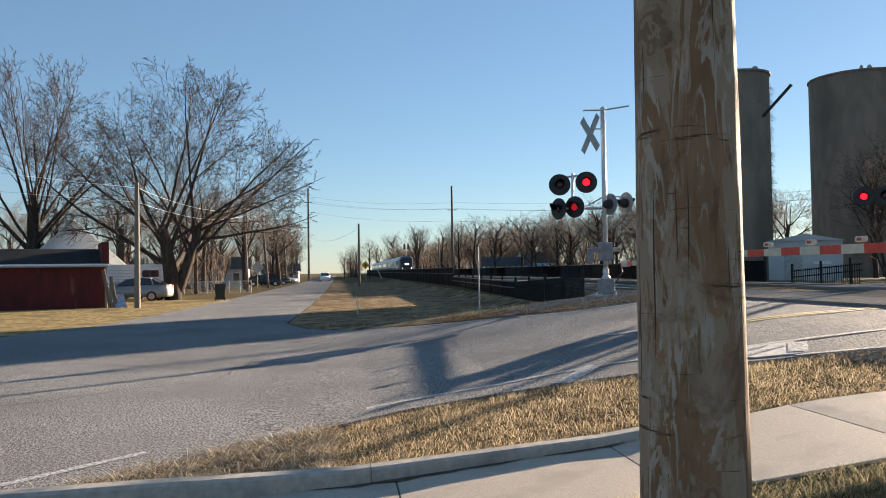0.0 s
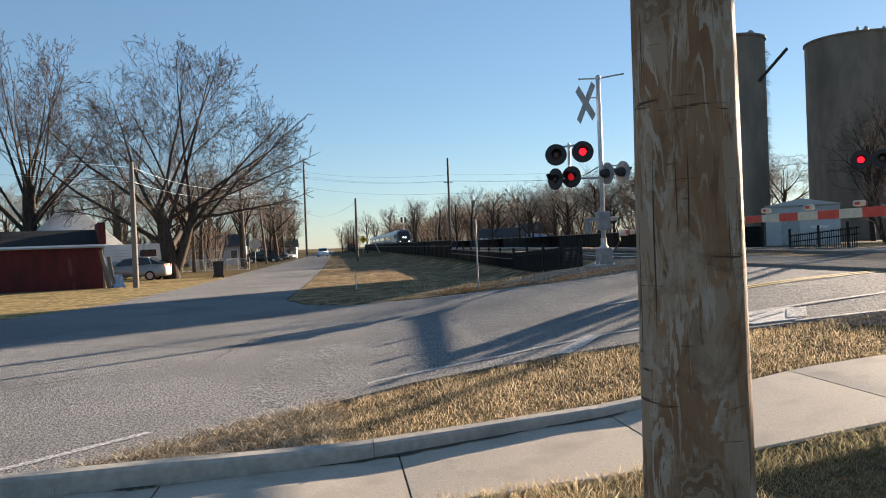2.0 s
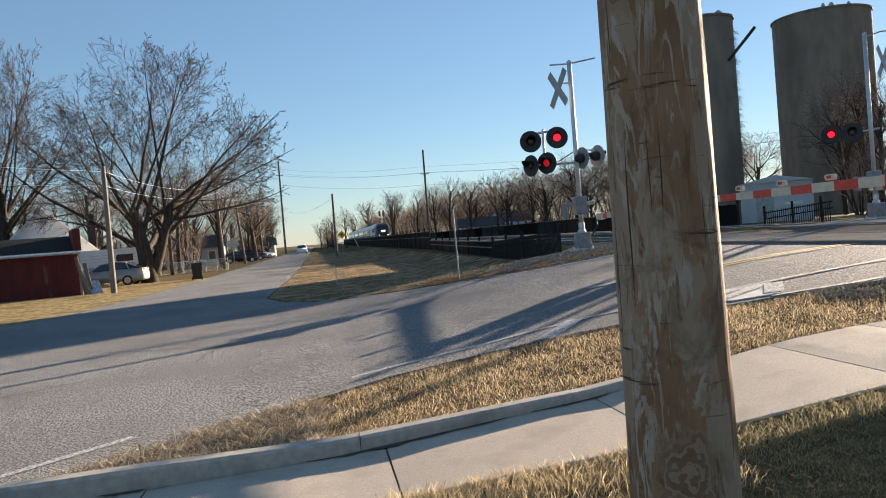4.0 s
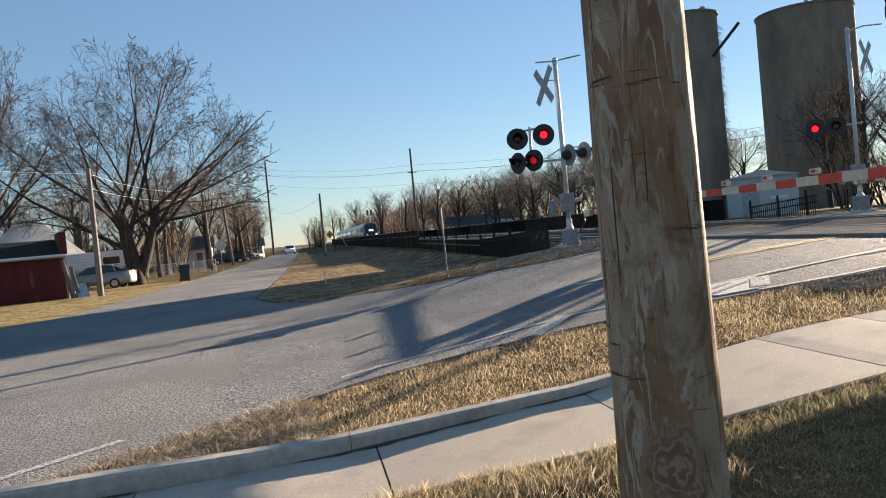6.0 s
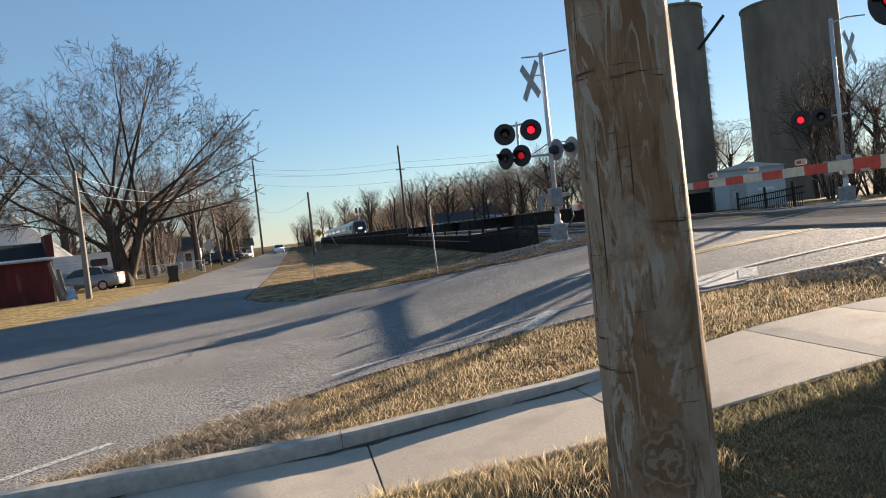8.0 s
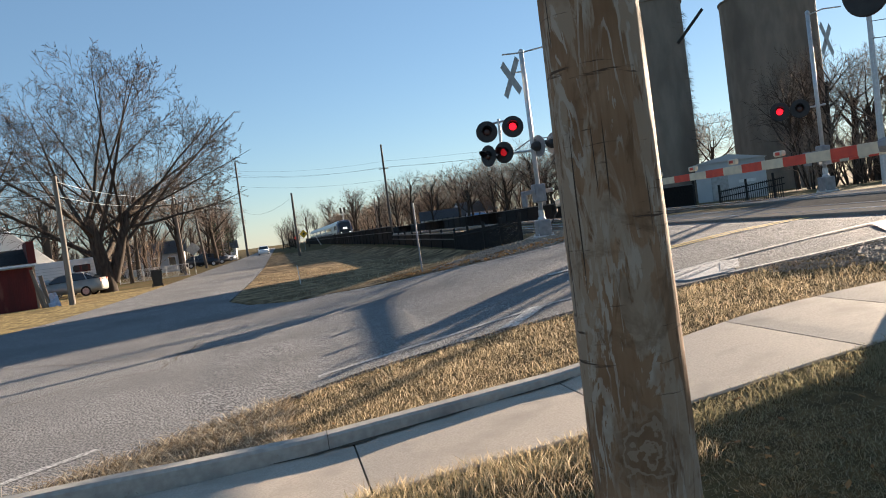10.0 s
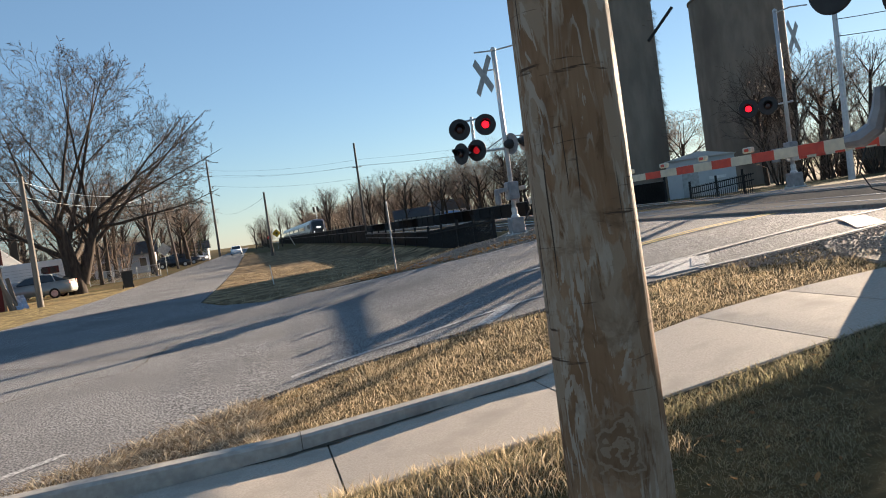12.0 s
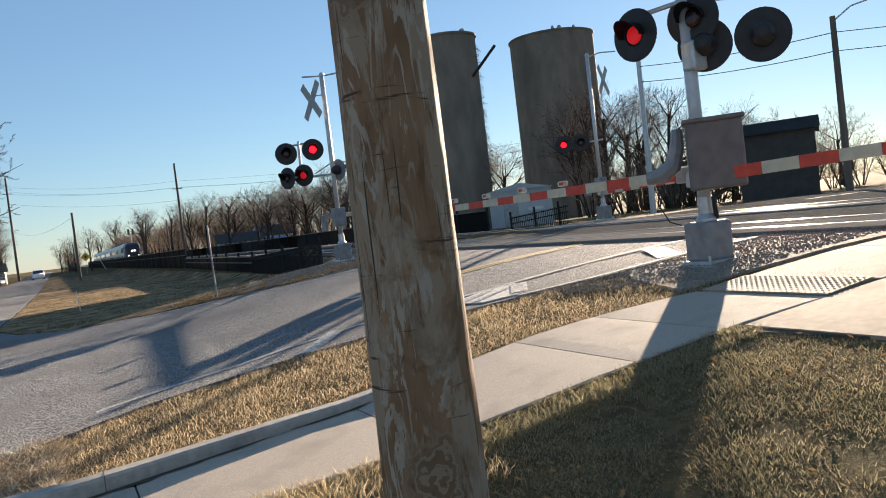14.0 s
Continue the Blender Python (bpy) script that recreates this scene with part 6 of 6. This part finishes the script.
blades("verge_grass", 1, 54000, (-0.9, 6.0, 5.8, 9.1), lambda x, y: on_strip(x, y) and x > -0.42 + 0.35 * noise.noise(Vector((x * 2, y * 2, 5))), (0.03, 0.075), 0.0042, (0.6, 1.7), M_STRAW, "golden dry grass on the verge behind the kerb")
blades("verge_grass", 6, 5500, (-0.45, 6.0, 5.8, 9.1), on_strip, (0.06, 0.11), 0.005, (0.3, 1.0), M_STRAW, "taller golden dry grass on the verge", clump=0.4)
blades("straw_litter", 2, 7500, (-3.4, -0.1, 5.2, 8.3), lambda x, y: kerb_y(x) + 0.16 < y < edge_y(x) + 0.10, (0.10, 0.26), 0.009, (0.9, 1.66), M_LITTER, "matted brown straw litter behind the kerb")
blades("lawn_grass", 3, 80000, (0.3, 5.6, 2.2, 4.85), on_lawn, (0.022, 0.052), 0.0046, (0.5, 1.5), M_OLIVE, "short dull winter lawn beside the pavement", clump=0.3)
blades("lawn_grass", 7, 3500, (0.2, 2.2, 3.9, 4.85), on_lawn, (0.07, 0.13), 0.005, (0.3, 0.9), M_STRAW, "long dry grass at the pavement edge")

blades("edge_grass", 9, 9000, (-1.0, 4.72, 4.3, 4.8), on_lawn, (0.05, 0.10), 0.0055, (0.4, 1.3), M_OLIVE, "longer dull grass along the pavement edge")
blades("lawn_grass", 8, 12000, (-5.5, 5.6, -2.0, 4.6), lambda x, y: on_lawn(x, y) and not (x > 0.3 and y > 2.2) and y < near_y(x), (0.03, 0.07), 0.008, (0.5, 1.5), M_OLIVE, "short dull winter lawn beside the pavement")


def on_gore(x, y):
    if y < 22:
        return y > float(np.interp(x, [0.2, 2.0, 4.2, 5.4, 7.0], [21.5, 20.8, 19.0, 18.4, 18.5])) and x > 0 and x < 3.6 + (y - 20)
    return -1.2 < x < 7.2 and x > float(np.interp(y, [22, 23, 25.6, 40], [-0.4, -0.9, -1.5, -1.2]))


blades("verge_tufts", 4, 26000, (-1.6, 7.2, 18.4, 44), on_gore, (0.05, 0.15), 0.02, (0.5, 1.5), M_GORE, "brown dead grass tufts on the verge", clump=0.45)
blades("lawn_tufts", 5, 10000, (-22, -6.9, 23.2, 52), lambda x, y: x < float(np.interp(y, [22.6, 27.5, 40, 75], [-9.0, -7.6, -7.0, -6.7])) and not (x < -11.3 and y > 41), (0.03, 0.07), 0.018, (0.3, 1.0), M_STRAW, "golden dry lawn beside the side road", clump=0.35)

soil_x = [-3.3 + 0.15 * i for i in range(21)]
sheet("soil_bed", [(x, kerb_y(x) + 0.164) for x in soil_x if edge_y(x) > kerb_y(x) + 0.3] + [(x, edge_y(x) - 0.01) for x in soil_x[::-1] if edge_y(x) > kerb_y(x) + 0.3],
      0.012, 0.3, M_DIRT, "bare dark soil under the straw litter", "soil", 0)

# fallen leaves
M_LEAF = blade_material("dead_leaves", [(0.30, 0.17, 0.08), (0.42, 0.26, 0.12), (0.20, 0.11, 0.06), (0.36, 0.24, 0.14)], 0.2)


def leaves(name, seed, count, region, keep, size, label, lift=0.02):
    """Curled dead leaves scattered on the ground."""
    q = random.Random(seed)
    v, f = [], []
    made = 0
    while made < count:
        x, y = q.uniform(region[0], region[1]), q.uniform(region[2], region[3])
        if not keep(x, y):
            continue
        s = q.uniform(*size)
        m = Euler((q.uniform(-0.5, 0.5), q.uniform(-0.5, 0.5), q.uniform(0, 6.3))).to_matrix()
        b = len(v)
        for p in ((-1, 0, 0.1), (-0.3, 0.5, 0.25), (0.5, 0.42, 0.2), (1, 0, 0.35), (0.5, -0.42, 0.2), (-0.3, -0.5, 0.25), (0, 0, 0)):
            w = m @ (Vector(p) * s)
            v.append((x + w.x, y + w.y, terr(x, y) + lift + w.z))
        f += [(b + 6, b + i, b + (i + 1) % 6) for i in range(6)]
        made += 1
    me = bpy.data.meshes.new(name)
    me.from_pydata(v, [], f)
    me.materials.append(M_LEAF)
    return tagged(new(name, me), label, "leaves", kind="stuff")


leaves("dead_leaves", 21, 160, (0.4, 5.0, 2.4, 4.7), on_lawn, (0.012, 0.03), "brown dead leaves on the lawn")
leaves("dead_leaves", 22, 120, (-3.0, 5.6, 5.9, 9.0), on_strip, (0.012, 0.028), "brown dead leaves on the verge", 0.03)
leaves("dead_leaves", 23, 500, (-1.2, 7.0, 19, 40), on_gore, (0.03, 0.06), "brown dead leaves on the dead turf", 0.03)

leaves("dead_leaves", 24, 1400, (2.6, 8.0, 18.6, 22.5), lambda x, y: 0.12 < y - float(np.interp(x, [2, 4.2, 5.4, 7, 9], [20.8, 18.95, 18.4, 18.5, 19.2])) < 1.5 + 0.9 * noise.noise(Vector((x, y, 1))), (0.03, 0.07), "brown dead leaves along the road edge", 0.03)

# gravel stones
r = random.Random(12)


def stones(name, n, region, keep, size, label):
    v, f = [], []
    ico = bmesh.new()
    bmesh.ops.create_icosphere(ico, subdivisions=1, radius=1.0)
    pv = [q.co.copy() for q in ico.verts]
    pf = [[q.index for q in fc.verts] for fc in ico.faces]
    ico.free()
    made = 0
    while made < n:
        x, y = r.uniform(region[0], region[1]), r.uniform(region[2], region[3])
        if not keep(x, y):
            continue
        s = r.uniform(*size)
        m = Euler((r.uniform(0, 6), r.uniform(0, 6), r.uniform(0, 6))).to_matrix()
        b = len(v)
        k = (s, s * r.uniform(0.6, 1), s * r.uniform(0.45, 0.8))
        z = terr(x, y) + 0.03
        for p in pv:
            q = m @ Vector((p.x * k[0], p.y * k[1], p.z * k[2]))
            v.append((x + q.x, y + q.y, z + q.z))
        f += [[b + i for i in fc] for fc in pf]
        made += 1
    me = bpy.data.meshes.new(name)
    me.from_pydata(v, [], f)
    me.materials.append(M_GRAVEL)
    return tagged(new(name, me), label, "gravel", kind="stuff")


stones("gravel_stones", 4200, (5.2, 9.0, 6.1, 8.3), lambda x, y: y > far_y(x) + 0.05 and y < edge_y(min(x, 7.3)) - 0.04 and x > 5.3 + 0.5 * (7.6 - y), (0.008, 0.02), "loose grey gravel round the signal base")
stones("gravel_stones", 2600, (3.6, 9.1, 18.5, 25), lambda x, y: y > float(np.interp(x, [3.6, 5.4, 7, 9.2], [19.6, 18.45, 18.5, 19.4])) and y < 19.6 + 1.2 * (x - 3.4), (0.02, 0.05), "loose grey gravel on the road shoulder")
